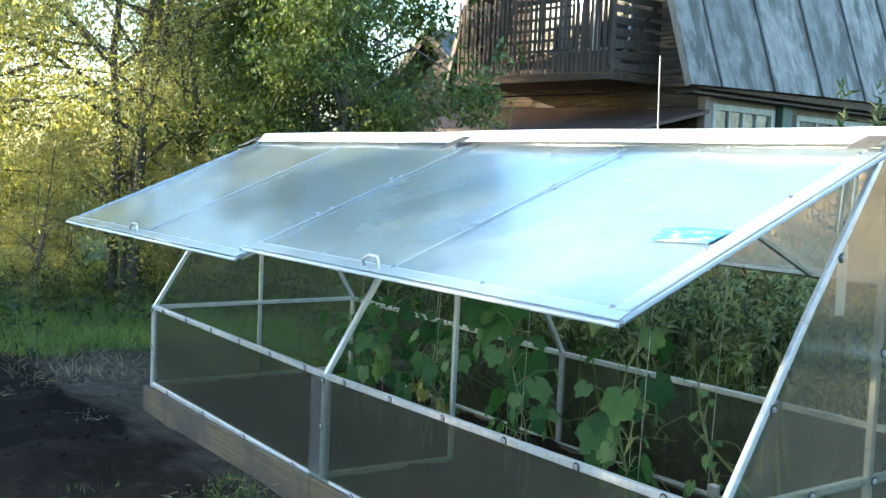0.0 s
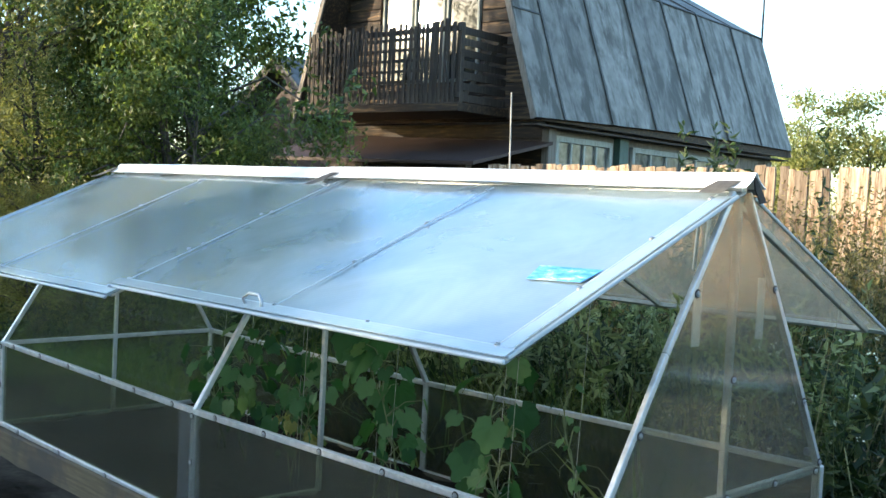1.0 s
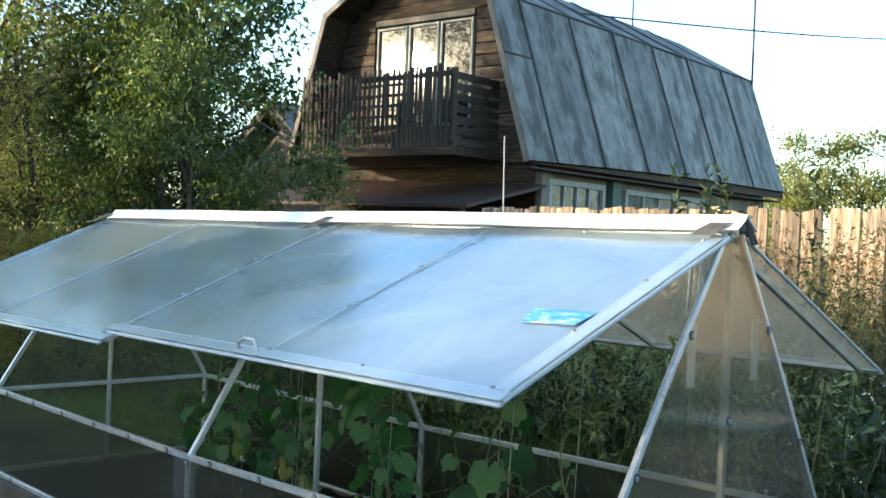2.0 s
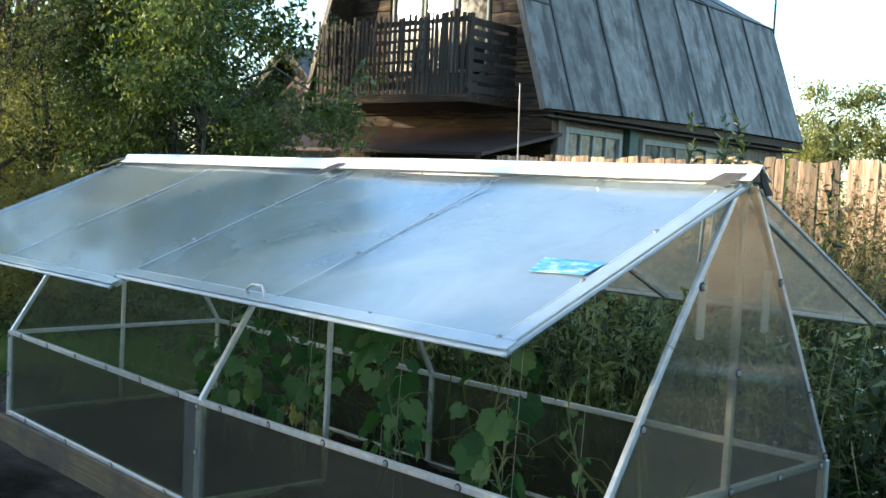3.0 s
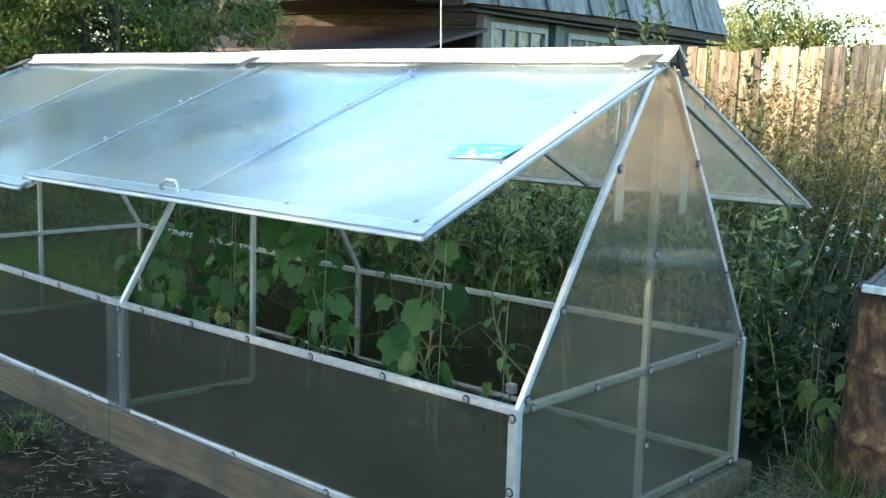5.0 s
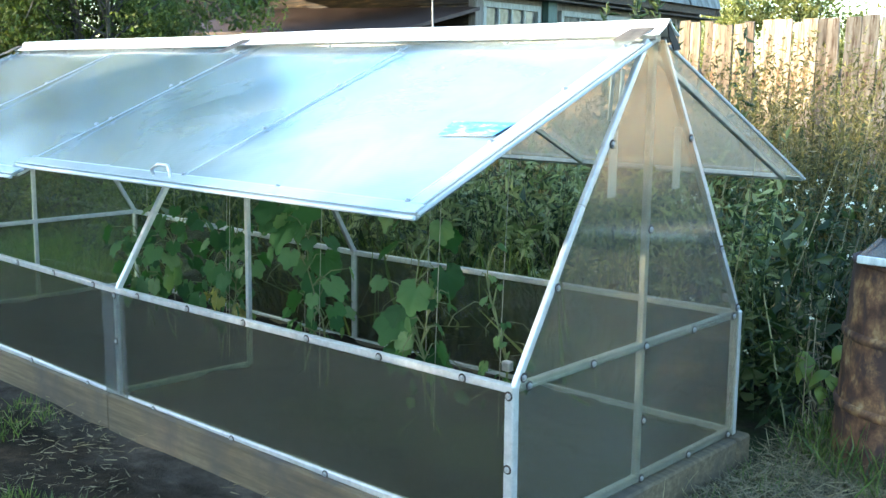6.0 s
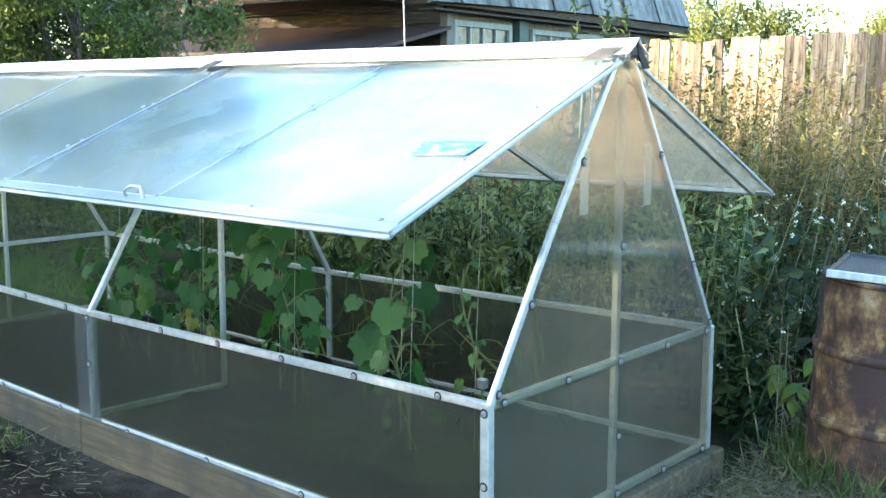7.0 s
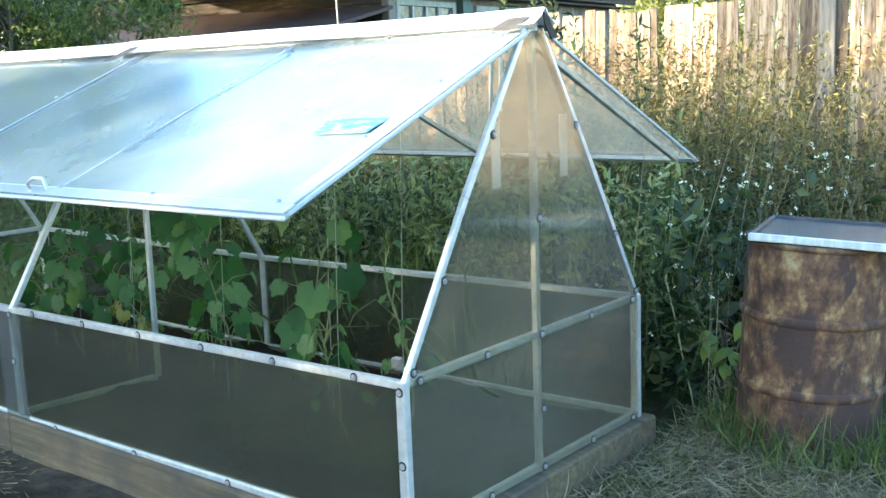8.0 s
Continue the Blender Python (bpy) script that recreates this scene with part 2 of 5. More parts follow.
POTATO = leaf_material("broad_weed_leaf", (0.1, 0.16, 0.04), (0.17, 0.24, 0.06), (0.26, 0.32, 0.1), 0.4, 0.5, False)
PALESTEM = surface("pale_stem", [(0.3, (0.22, 0.23, 0.1)), (0.7, (0.36, 0.35, 0.2))], 20, rough=0.7)
FLOWER = leaf_material("white_flower", (0.6, 0.6, 0.58), (0.72, 0.72, 0.7), (0.8, 0.8, 0.78), 0.2)
STEM = surface("green_stem", [(0.3, (0.09, 0.12, 0.04)), (0.7, (0.2, 0.22, 0.09))], 20, rough=0.7)

GROUND, t_, b_, _ = material("garden_ground")
pos = coords(t_, (1, 1, 1), True)
fine = noise_tex(t_, pos, 9, 8, 0.7)
earth = ramp(t_, fine, [(0.3, (0.008, 0.0065, 0.005)), (0.55, (0.022, 0.017, 0.012)), (0.78, (0.065, 0.05, 0.034))])
green = ramp(t_, fine, [(0.3, (0.02, 0.038, 0.011)), (0.6, (0.048, 0.08, 0.022)), (0.8, (0.09, 0.11, 0.036))])
patch = noise_tex(t_, pos, 0.9, 4, 0.6, 0.3)
cover = mixc(t_, ramp(t_, patch, [(0.5, (0, 0, 0)), (0.64, (1, 1, 1))]), earth, green)
sep = node(t_, "SeparateXYZ")
t_.links.new(pos, sep.inputs[0])
meadow = node(t_, "MapRange", From_Min=-6.2, From_Max=-7.4)
t_.links.new(sep.outputs[0], meadow.inputs[0])
cover = mixc(t_, meadow.outputs[0], cover, green)
dug = node(t_, "MapRange", From_Min=-0.05, From_Max=-0.4)
mess = noise_tex(t_, pos, 2.2, 5, 0.65)
lean = node(t_, "Math")
lean.operation = "ADD"
t_.links.new(sep.outputs[1], lean.inputs[0])
t_.links.new(mess, lean.inputs[1])
shift = node(t_, "Math")
shift.operation, shift.inputs[1].default_value = "SUBTRACT", 0.5
t_.links.new(lean.outputs[0], shift.inputs[0])
t_.links.new(shift.outputs[0], dug.inputs[0])
trod = node(t_, "MapRange", From_Min=-3.9, From_Max=-2.3)
t_.links.new(sep.outputs[0], trod.inputs[0])
wet = mixc(t_, 1.0, earth, (0.25, 0.25, 0.25), "MULTIPLY")
cover = mixc(t_, dug.outputs[0], cover, mixc(t_, trod.outputs[0], wet, mixc(t_, 1.0, earth, (1.25, 1.2, 1.1), "MULTIPLY")))
dust_x = node(t_, "MapRange", From_Min=-6.9, From_Max=-5.9)
t_.links.new(sep.outputs[0], dust_x.inputs[0])
dust_y = node(t_, "MapRange", From_Min=0.75, From_Max=0.25)
t_.links.new(shift.outputs[0], dust_y.inputs[0])
dust_e = node(t_, "MapRange", From_Min=-0.35, From_Max=-0.1)
t_.links.new(shift.outputs[0], dust_e.inputs[0])
dusty = mixc(t_, 1.0, mixc(t_, 1.0, dust_x.outputs[0], dust_y.outputs[0], "MULTIPLY"), dust_e.outputs[0], "MULTIPLY")
cover = mixc(t_, dusty, cover, ramp(t_, fine, [(0.3, (0.025, 0.022, 0.017)), (0.55, (0.06, 0.052, 0.042)), (0.78, (0.115, 0.1, 0.08))]))
corner = node(t_, "MapRange", From_Min=-0.3, From_Max=0.9)
broad = noise_tex(t_, pos, 0.8, 6, 0.6, 0.6)
reach = node(t_, "Math")
reach.operation, reach.inputs[1].default_value = "MULTIPLY_ADD", 3.0
t_.links.new(broad, reach.inputs[0])
far_x = node(t_, "Math")
far_x.operation, far_x.inputs[1].default_value = "SUBTRACT", 1.2
t_.links.new(sep.outputs[0], far_x.inputs[0])
t_.links.new(far_x.outputs[0], reach.inputs[2])
t_.links.new(reach.outputs[0], corner.inputs[0])
tuft = noise_tex(t_, pos, 1.7, 6, 0.65, 0.3)
cover = mixc(t_, corner.outputs[0], cover, mixc(t_, ramp(t_, tuft, [(0.45, (0, 0, 0)), (0.6, (1, 1, 1))]), ramp(t_, fine, [(0.3, (0.045, 0.04, 0.027)), (0.6, (0.1, 0.09, 0.062)), (0.8, (0.17, 0.15, 0.11))]), green))
t_.links.new(cover, b_.inputs["Base Color"])
b_.inputs["Roughness"].default_value = 0.95
b_.inputs["Specular IOR Level"].default_value = 0.1
bump(t_, b_, fine, 0.8, 0.03)


# ---- mesh helpers ----
def mesh_of(name, verts, faces, mat, smooth=False):
    me = bpy.data.meshes.new(name)
    me.from_pydata([tuple(v) for v in verts], [], [tuple(f) for f in faces])
    me.materials.append(mat)
    if smooth:
        me.polygons.foreach_set("use_smooth", [True] * len(me.polygons))
    me.update()
    return me


def bm_mesh(name, bm, mat, smooth=False):
    me = bpy.data.meshes.new(name)
    bm.normal_update()
    if smooth:
        for e in bm.edges:
            if len(e.link_faces) == 2 and e.calc_face_angle(0.0) > 1.2:
                e.smooth = False
    bm.to_mesh(me)
    bm.free()
    me.materials.append(mat)
    if smooth:
        me.polygons.foreach_set("use_smooth", [True] * len(me.polygons))
    return me


def thing(name, at, label, category, rz=0.0, group="", kind=""):
    ob = new(name)
    ob.empty_display_size = 0.1
    ob.matrix_world = pose(*at, 0, 0, rz)
    return tagged(ob, label, category, group, kind)


def piece(name, me, parent, m=None, label=""):
    ob = new(name, me)
    ob.parent = parent
    if m is not None:
        ob.matrix_basis = m
    if label:
        tagged(ob, label)
    return ob


def part(name, bm, mat, parent, label="", smooth=False):
    return piece(name, bm_mesh(name, bm, mat, smooth), parent, None, label)


def add_box(bm, lo, hi, bevel=0.0, m=None):
    size = [max(h - l, 1e-4) for l, h in zip(lo, hi)]
    mid = [(l + h) / 2 for l, h in zip(lo, hi)]
    mat = Matrix.Translation(mid) @ Matrix.Diagonal((*size, 1))
    if m is not None:
        mat = m @ mat
    r = bmesh.ops.create_cube(bm, size=1.0, matrix=mat)
    if bevel:
        edges = {e for v in r["verts"] for e in v.link_edges}
        bmesh.ops.bevel(bm, geom=list(edges), offset=bevel, segments=1, affect="EDGES", profile=0.5)
    return bm


def box(lo, hi, bevel=0.0):
    return add_box(bmesh.new(), lo, hi, bevel)


def add_beam(bm, p, q, w, h, up=(0, 0, 1), bevel=0.0):
    """A bar of w x h from p to q; h lies nearest to up."""
    p, q = Vector(p), Vector(q)
    z = (q - p).normalized()
    y = Vector(up) - z * z.dot(Vector(up))
    y = y.normalized() if y.length > 1e-4 else z.orthogonal().normalized()
    x = y.cross(z)
    m = Matrix((x, y, z)).transposed().to_4x4()
    m.translation = p
    return add_box(bm, (-w / 2, -h / 2, 0), (w / 2, h / 2, (q - p).length), bevel, m)


def beam(p, q, w, h, up=(0, 0, 1), bevel=0.0):
    return add_beam(bmesh.new(), p, q, w, h, up, bevel)


def add_tube(bm, pts, radii, sides=6):
    """A round tapering tube along pts."""
    rings = []
    pts = [Vector(p) for p in pts]
    for i, p in enumerate(pts):
        d = (pts[min(i + 1, len(pts) - 1)] - pts[max(i - 1, 0)]).normalized()
        a = d.orthogonal().normalized()
        if i:
            a = (prev - d * prev.dot(d))
            a = a.normalized() if a.length > 1e-5 else d.orthogonal().normalized()
        prev = a
        c = d.cross(a)
        rings.append([bm.verts.new(p + (a * math.cos(k * math.tau / sides) + c * math.sin(k * math.tau / sides)) * radii[i]) for k in range(sides)])
    for r0, r1 in zip(rings, rings[1:]):
        for k in range(sides):
            bm.faces.new((r0[k], r0[(k + 1) % sides], r1[(k + 1) % sides], r1[k]))
    bm.faces.new(rings[0][::-1])
    bm.faces.new(rings[-1])
    return bm


def tube(pts, radii, sides=6):
    return add_tube(bmesh.new(), pts, radii, sides)


def prism(bm, outline, thick):
    """A flat polygon pushed along the vector thick."""
    a = [bm.verts.new(p) for p in outline]
    b = [bm.verts.new(Vector(p) + Vector(thick)) for p in outline]
    bm.faces.new(a[::-1])
    bm.faces.new(b)
    for i in range(len(a)):
        j = (i + 1) % len(a)
        bm.faces.new((a[i], a[j], b[j], b[i]))
    bmesh.ops.recalc_face_normals(bm, faces=bm.faces[:])
    return bm


def lathe(profile, sides=24):
    bm = bmesh.new()
    rings = [[bm.verts.new((r * math.cos(k * math.tau / sides), r * math.sin(k * math.tau / sides), z)) for k in range(sides)] for r, z in profile]
    for r0, r1 in zip(rings, rings[1:]):
        for k in range(sides):
            bm.faces.new((r0[k], r0[(k + 1) % sides], r1[(k + 1) % sides], r1[k]))
    bm.faces.new(rings[0][::-1])
    bm.faces.new(rings[-1])
    return bm


RNG = np.random.default_rng(7)


def unit(a):
    return a / np.maximum(np.linalg.norm(a, axis=-1, keepdims=True), 1e-9)


def leaves(name, base, way, length, width, mat, curl=0.25):
    """Many small folded leaves in one mesh: base points, directions, lengths, widths."""
    n = len(base)
    way = unit(way)
    side = unit(np.cross(way, RNG.normal(size=(n, 3))))
    up = np.cross(side, way)
    L, W = np.broadcast_to(length, (n,))[:, None], np.broadcast_to(width, (n,))[:, None]
    mid = base + way * L * 0.45
    v = np.stack([base, mid + side * W / 2 + up * W * 0.22, base + way * L - up * L * curl, mid - side * W / 2 + up * W * 0.22], 1).reshape(-1, 3)
    i = np.arange(n)[:, None] * 4
    f = np.concatenate([i + [[0, 1, 2]], i + [[0, 2, 3]]], 0)
    me = bpy.data.meshes.new(name)
    me.vertices.add(len(v))
    me.vertices.foreach_set("co", v.astype(np.float32).ravel())
    me.loops.add(len(f) * 3)
    me.loops.foreach_set("vertex_index", f.astype(np.int32).ravel())
    me.polygons.add(len(f))
    me.polygons.foreach_set("loop_start", np.arange(len(f), dtype=np.int32) * 3)
    me.polygons.foreach_set("loop_total", np.full(len(f), 3, np.int32))
    me.update(calc_edges=True)
    me.materials.append(mat)
    return me


def bent_blades(name, base, way, length, width, mat, bend=0.3):
    """Many narrow blades in one mesh, each bent over at its middle."""
    n = len(base)
    way = unit(way)
    side = unit(np.cross(way, RNG.normal(size=(n, 3))))
    fall = np.cross(side, way)
    L, W = length[:, None], width[:, None]
    mid = base + way * L * 0.55
    tip = mid + unit(way + fall * bend * RNG.uniform(0.2, 1.8, (n, 1))) * L * 0.45
    v = np.stack([base - side * W / 2, base + side * W / 2, mid + side * W * 0.4, mid - side * W * 0.4, tip], 1).reshape(-1, 3)
    i = np.arange(n)[:, None] * 5
    f = np.concatenate([i + [[0, 1, 2]], i + [[0, 2, 3]], i + [[3, 2, 4]]], 0)
    me = bpy.data.meshes.new(name)
    me.vertices.add(len(v))
    me.vertices.foreach_set("co", v.astype(np.float32).ravel())
    me.loops.add(len(f) * 3)
    me.loops.foreach_set("vertex_index", f.astype(np.int32).ravel())
    me.polygons.add(len(f))
    me.polygons.foreach_set("loop_start", np.arange(len(f), dtype=np.int32) * 3)
    me.polygons.foreach_set("loop_total", np.full(len(f), 3, np.int32))
    me.update(calc_edges=True)
    me.materials.append(mat)
    return me


# ---- ground ----
def ground_height(x, y):
    """Uneven garden soil, heaped where the bed beside the greenhouse is dug."""
    if not (-14 < x < 8 and -9 < y < 8):
        return 0.0
    z = 0.03 * (noise.noise((x * 1.1, y * 1.1, 0)) + 0.6 * noise.noise((x * 3.3, y * 3.3, 4)))
    inside = max(0.0, min(1.0, (-0.12 - y) / 0.45)) * max(0.0, min(1.0, (x + 8.2) / 0.8)) * max(0.0, min(1.0, (-2.6 - x) / 0.8))
    z += inside * (0.05 + 0.09 * noise.noise((x * 1.6, y * 1.6, 2)) + 0.045 * noise.noise((x * 4.5, y * 4.5, 6)))
    if -4.7 < x < 0.3 and -0.3 < y < 1.8:
        z = min(z, 0.0) - 0.01
    return z


def ground():
    near = np.concatenate([[-400, -150, -60, -30, -20], np.arange(-14, 8.01, 0.16), [12, 20, 40, 120, 400]])
    ys = np.concatenate([[-400, -120, -50, -25, -14], np.arange(-9, 8.01, 0.16), [12, 20, 40, 120, 400]])
    X, Y = np.meshgrid(near, ys, indexing="ij")
    Z = np.zeros_like(X)
    for i in range(X.shape[0]):
        for j in range(X.shape[1]):
            x, y = X[i, j], Y[i, j]
            Z[i, j] = ground_height(x, y)
    k = X.shape[1]
    faces = [(i * k + j, (i + 1) * k + j, (i + 1) * k + j + 1, i * k + j + 1) for i in range(X.shape[0] - 1) for j in range(k - 1)]
    ob = new("ground", mesh_of("ground", np.stack([X, Y, Z], -1).reshape(-1, 3), faces, GROUND, True))
    tagged(ob, "uneven garden ground of bare dark soil, trodden straw and grass", "ground", kind="structure")


ground()


# ---- greenhouse ----
LEN, WID, Z0, Z1, RY, RZ = 4.43, 1.42, 0.15, 0.65, 0.72, 1.715
MIDX = -2.235


def sag(x):
    return -0.022 * max(0.0, 1 - abs(x - MIDX) / 2.2)


def screw_mesh():
    bm = lathe([(0.0098, 0), (0.0098, 0.002), (0.0094, 0.003), (0.009, 0.0028), (0.0085, 0.0012), (0.0072, 0.0012), (0.007, 0.0055), (0.0055, 0.0065), (0.0035, 0.0066), (0.003, 0.004)], 10)
    return bm_mesh("screw", bm, STEEL, False)


SCREW = screw_mesh()


WASHER = bm_mesh("washer", lathe([(0.0155, 0), (0.0155, 0.0012), (0.0145, 0.0018), (0.009, 0.0018)], 12), RUBBER_AND_SHADE)


def screw(parent, at, out, sealed=True):
    m = Vector(out).to_track_quat("Z", "Y").to_matrix().to_4x4()
    m.translation = at
    if sealed:
        piece("washer", WASHER, parent, m)
        m = m @ Matrix.Translation((0, 0, 0.0016))
    return piece("screw", SCREW, parent, m)


def timber_base():
    base = thing("timber_base", (0, 0, 0), "weathered brown timber beams laid as a base under the greenhouse", "timber base")
    bars = [((-4.52, -0.035, -0.04), (-2.3, 0.065, 0.147)), ((-2.297, -0.04, -0.04), (0.06, 0.06, 0.15)), ((-4.52, 1.38, -0.04), (0.06, 1.48, 0.15)),
            ((-0.04, 0.064, -0.04), (0.056, 1.376, 0.148)), ((-4.52, 0.07, -0.04), (-4.42, 1.376, 0.148))]
    for lo, hi in bars:
        part("beam", box(lo, hi, 0.008), TIMBER, base)


def quad_sheet(parent, name, a, b, c, d, thick, mat=None, label=""):
    bm = bmesh.new()
    prism(bm, [Vector(p) for p in (a, b, c, d)], thick)
    return part(name, bm, mat or SHEET, parent, label)


def lid(house, x0, x1, side, y_end, z_end, bare=0):
    """One hinged lid: sheet, tubes below it, handle and screws. side -1: towards the dug path, +1: towards the fence.
    bare -1 or +1: the end of the lid where it meets its neighbour and has no profile."""
    top = Vector((0, RY + 0.03 * side, RZ - 0.015))
    low = Vector((0, y_end, z_end))
    slope = (low - top).normalized()
    n = Vector((1, 0, 0)).cross(slope) * side
    n = n if n.z > 0 else -n
    full = (low - top).length

    def at(x, s, lift=0.0):
        return Vector((x, 0, 0)) + top + slope * s + n * lift

    bm = bmesh.new()
    nx, ns = 12, 8
    for low_side in (0, 1):
        grid = [[bm.verts.new(at(x0 + (x1 - x0) * i / nx, full * j / ns, -0.005 * low_side + 0.0025 * math.sin(i * 1.1 + j * 0.7) + 0.004 * math.sin(j * 0.8 + x0))) for j in range(ns + 1)] for i in range(nx + 1)]
        for i in range(nx):
            for j in range(ns):
                q = (grid[i][j], grid[i + 1][j], grid[i + 1][j + 1], grid[i][j + 1])
                bm.faces.new(q if (low_side == 0) == (side > 0) else q[::-1])
    ob = part("lid", bm, LID if side < 0 else WARM_BACKLID, house, "opened milky polycarbonate lid", True)
    w = 0.022
    e = 0.075
    under = -0.02
    for xa in (x0 + e, (x0 + x1) / 2, x1 - e):
        part("lid_tube", beam(at(xa, 0.03, under), at(xa, full - 0.05, under), w, w, tuple(n), 0.003), TUBE, ob)
    part("lid_tube", beam(at(x0 + e, full - 0.06, under), at(x1 - e, full - 0.06, under), w, w, tuple(n), 0.003), TUBE, ob)
    part("lid_tube", beam(at(x0 + e, 0.04, under), at(x1 - e, 0.04, under), w, w, tuple(n), 0.003), TUBE, ob)
    part("edge_profile", beam(at(x0, full, -0.001), at(x1, full, -0.001), 0.014, 0.011, tuple(n), 0.003), EDGE, ob, "white plastic edge profile")
    for end, xa in ((-1, x0 + 0.006), (1, x1 - 0.006)):
        if end != bare:
            part("edge_profile", beam(at(xa, 0.05, 0.0), at(xa, full - 0.02, 0.0), 0.012, 0.012, tuple(n), 0.003), EDGE, ob)
    over = 0.0105 if side < 0 else -0.0125
    # pale strips laid on top imitate the tubes shining through the sheet
    for end, xa in ((-1, x0 + e), (0, (x0 + x1) / 2), (1, x1 - e)):
        if side < 0 and not (end == 1 and bare == 1):
            part("tube_trace", beam(at(xa, 0.06, 0.008), at(xa, full - 0.06, 0.008), 0.0085, 0.003, tuple(n), 0.001), EDGE, ob)
    part("tube_trace", beam(at(x0 + e, full - 0.06, 0.008), at(x1 - e, full - 0.06, 0.008), 0.008, 0.003, tuple(n), 0.001), EDGE, ob)
    part("lid_margin", beam(at(x0 + 0.004, full - 0.031, over), at(x1 - 0.004, full - 0.031, over), 0.044, 0.003, tuple(n)), LIDBAND, ob, "whitish strip along the margin of the sheet")
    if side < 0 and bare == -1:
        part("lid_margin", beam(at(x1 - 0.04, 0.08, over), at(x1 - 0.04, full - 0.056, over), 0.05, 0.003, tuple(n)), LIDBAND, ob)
    for xa in (x0 + e, (x0 + x1) / 2, x1 - e):
        for s in (0.1, full * 0.36, full * 0.66, full - 0.06):
            screw(ob, at(xa, s, 0.01), n, False)
    for xa in (x0 * 0.72 + x1 * 0.28, x0 * 0.28 + x1 * 0.72):
        screw(ob, at(xa, full - 0.06, 0.007), n, False)
        screw(ob, at(xa, 0.04, 0.007), n, False)
    if side < 0:
        xm = (x0 + x1) / 2 - 0.09
        pts = [at(xm - 0.045, full - 0.03, 0.0), at(xm - 0.055, full - 0.035, 0.03), at(xm - 0.03, full - 0.05, 0.045), at(xm + 0.03, full - 0.05, 0.045), at(xm + 0.055, full - 0.035, 0.03), at(xm + 0.045, full - 0.03, 0.0)]
        part("handle", tube(pts, [0.006] * 6), STEEL, ob, "bent steel wire handle", True)
    return ob, at


def greenhouse():
    g = thing("greenhouse", (0, 0, 0.15), "small polycarbonate greenhouse with metal tube frame and raised lids", "greenhouse")
    g.matrix_world = Matrix.Identity(4)
    w = 0.026
    xs = [-LEN, MIDX, 0.0]
    # rails along both long sides, in two lengths that meet at the middle post
    for y in (0.0, WID):
        for z in (Z1, Z0 + 0.016):
            for a, b in zip(xs, xs[1:]):
                rail = part("rail", beam((a + 0.014, y, z + sag(a)), (b - 0.014, y, z + sag(b)), w, w, (0, 0, 1), 0.003), TUBE, g)
                out = -1 if y == 0 else 1
                for k in range(6 if z == Z1 else 4):
                    x = a + (b - a) * (k + 0.5) / (6 if z == Z1 else 4)
                    f = (x - a) / (b - a)
                    screw(rail, (x, y + out * 0.0135, z + sag(a) * (1 - f) + sag(b) * f), (0, out, 0))
        for x in xs:
            post = part("corner_post" if x != MIDX else "post", beam((x, y, Z0 + sag(x)), (x, y, Z1 + 0.012 + sag(x)), 0.036 if x != MIDX else 0.03, 0.03, (0, 1, 0), 0.004), TUBE, g)
            out = -1 if y == 0 else 1
            screw(post, (x, y + out * 0.0155, Z0 + 0.25), (0, out, 0))
            screw(post, (x, y + out * 0.0155, Z1 - 0.02 + sag(x)), (0, out, 0))
    # gables and the middle arch
    for x in xs:
        dz = sag(x)
        for y0, sgn in ((0.0, 1), (WID, -1)):
            knee = Vector((x, y0, Z1 + dz))
            head = Vector((x, RY - sgn * 0.05, RZ - 0.02))
            bend = knee.lerp(head, 0.5) + Vector((0, -sgn * 0.012, 0))
            leg = bmesh.new()
            front = x == 0.0 and sgn > 0
            deep, off = (0.02, Vector((0.007, 0, 0))) if front else (0.026, Vector())
            add_beam(leg, knee + off, bend + off, 0.024, deep, (1, 0, 0), 0.003)
            add_beam(leg, bend + off, head + off, 0.024, deep, (1, 0, 0), 0.003)
            ob = part("arch_leg", leg, TUBE, g)
            if x == 0.0:
                for f in (0.03, 0.27, 0.68):
                    p = knee.lerp(head, f)
                    screw(ob, (0.018, p.y + sgn * 0.012, p.z), (1, 0, 0))
                part("latch", box((-0.05, y0 + sgn * 0.02 - 0.012, Z1 + 0.045), (-0.02, y0 + sgn * 0.02 + 0.012, Z1 + 0.075), 0.003), STEEL, ob)
        mid = part("king_post", beam((x, RY - 0.01, Z0), (x, RY, RZ - 0.02), 0.024, 0.024, (1, 0, 0), 0.003), TUBE, g)
        if x != MIDX:
            for z in (Z0 + 0.016, Z1):
                rail = part("cross_rail", beam((x, 0.016, z + dz), (x, WID - 0.016, z + dz), w, w, (0, 0, 1), 0.003), TUBE, g)
                for y in (0.06, 0.4, RY, 1.05, WID - 0.06):
                    screw(rail, (x + (0.018 if x == 0 else -0.0135), y, z + dz), (1 if x == 0 else -1, 0, 0))
            if x == 0:
                for z in (0.38, 1.06):
                    screw(mid, (0.018, RY, z), (1, 0, 0))
    part("sill_tube", beam((MIDX, 0.02, Z0 + 0.018), (MIDX, 0.7, Z0 + 0.002), w, w, (0, 0, 1), 0.003), TUBE, g)
    # flat pale strips inside the near gable
    for y in (0.535, 0.945):
        part("gable_strip", box((-0.026, y - 0.024, 1.18), (-0.02, y + 0.024, 1.4), 0.002), RIDGE, g, "pale flat strip behind the gable sheet")
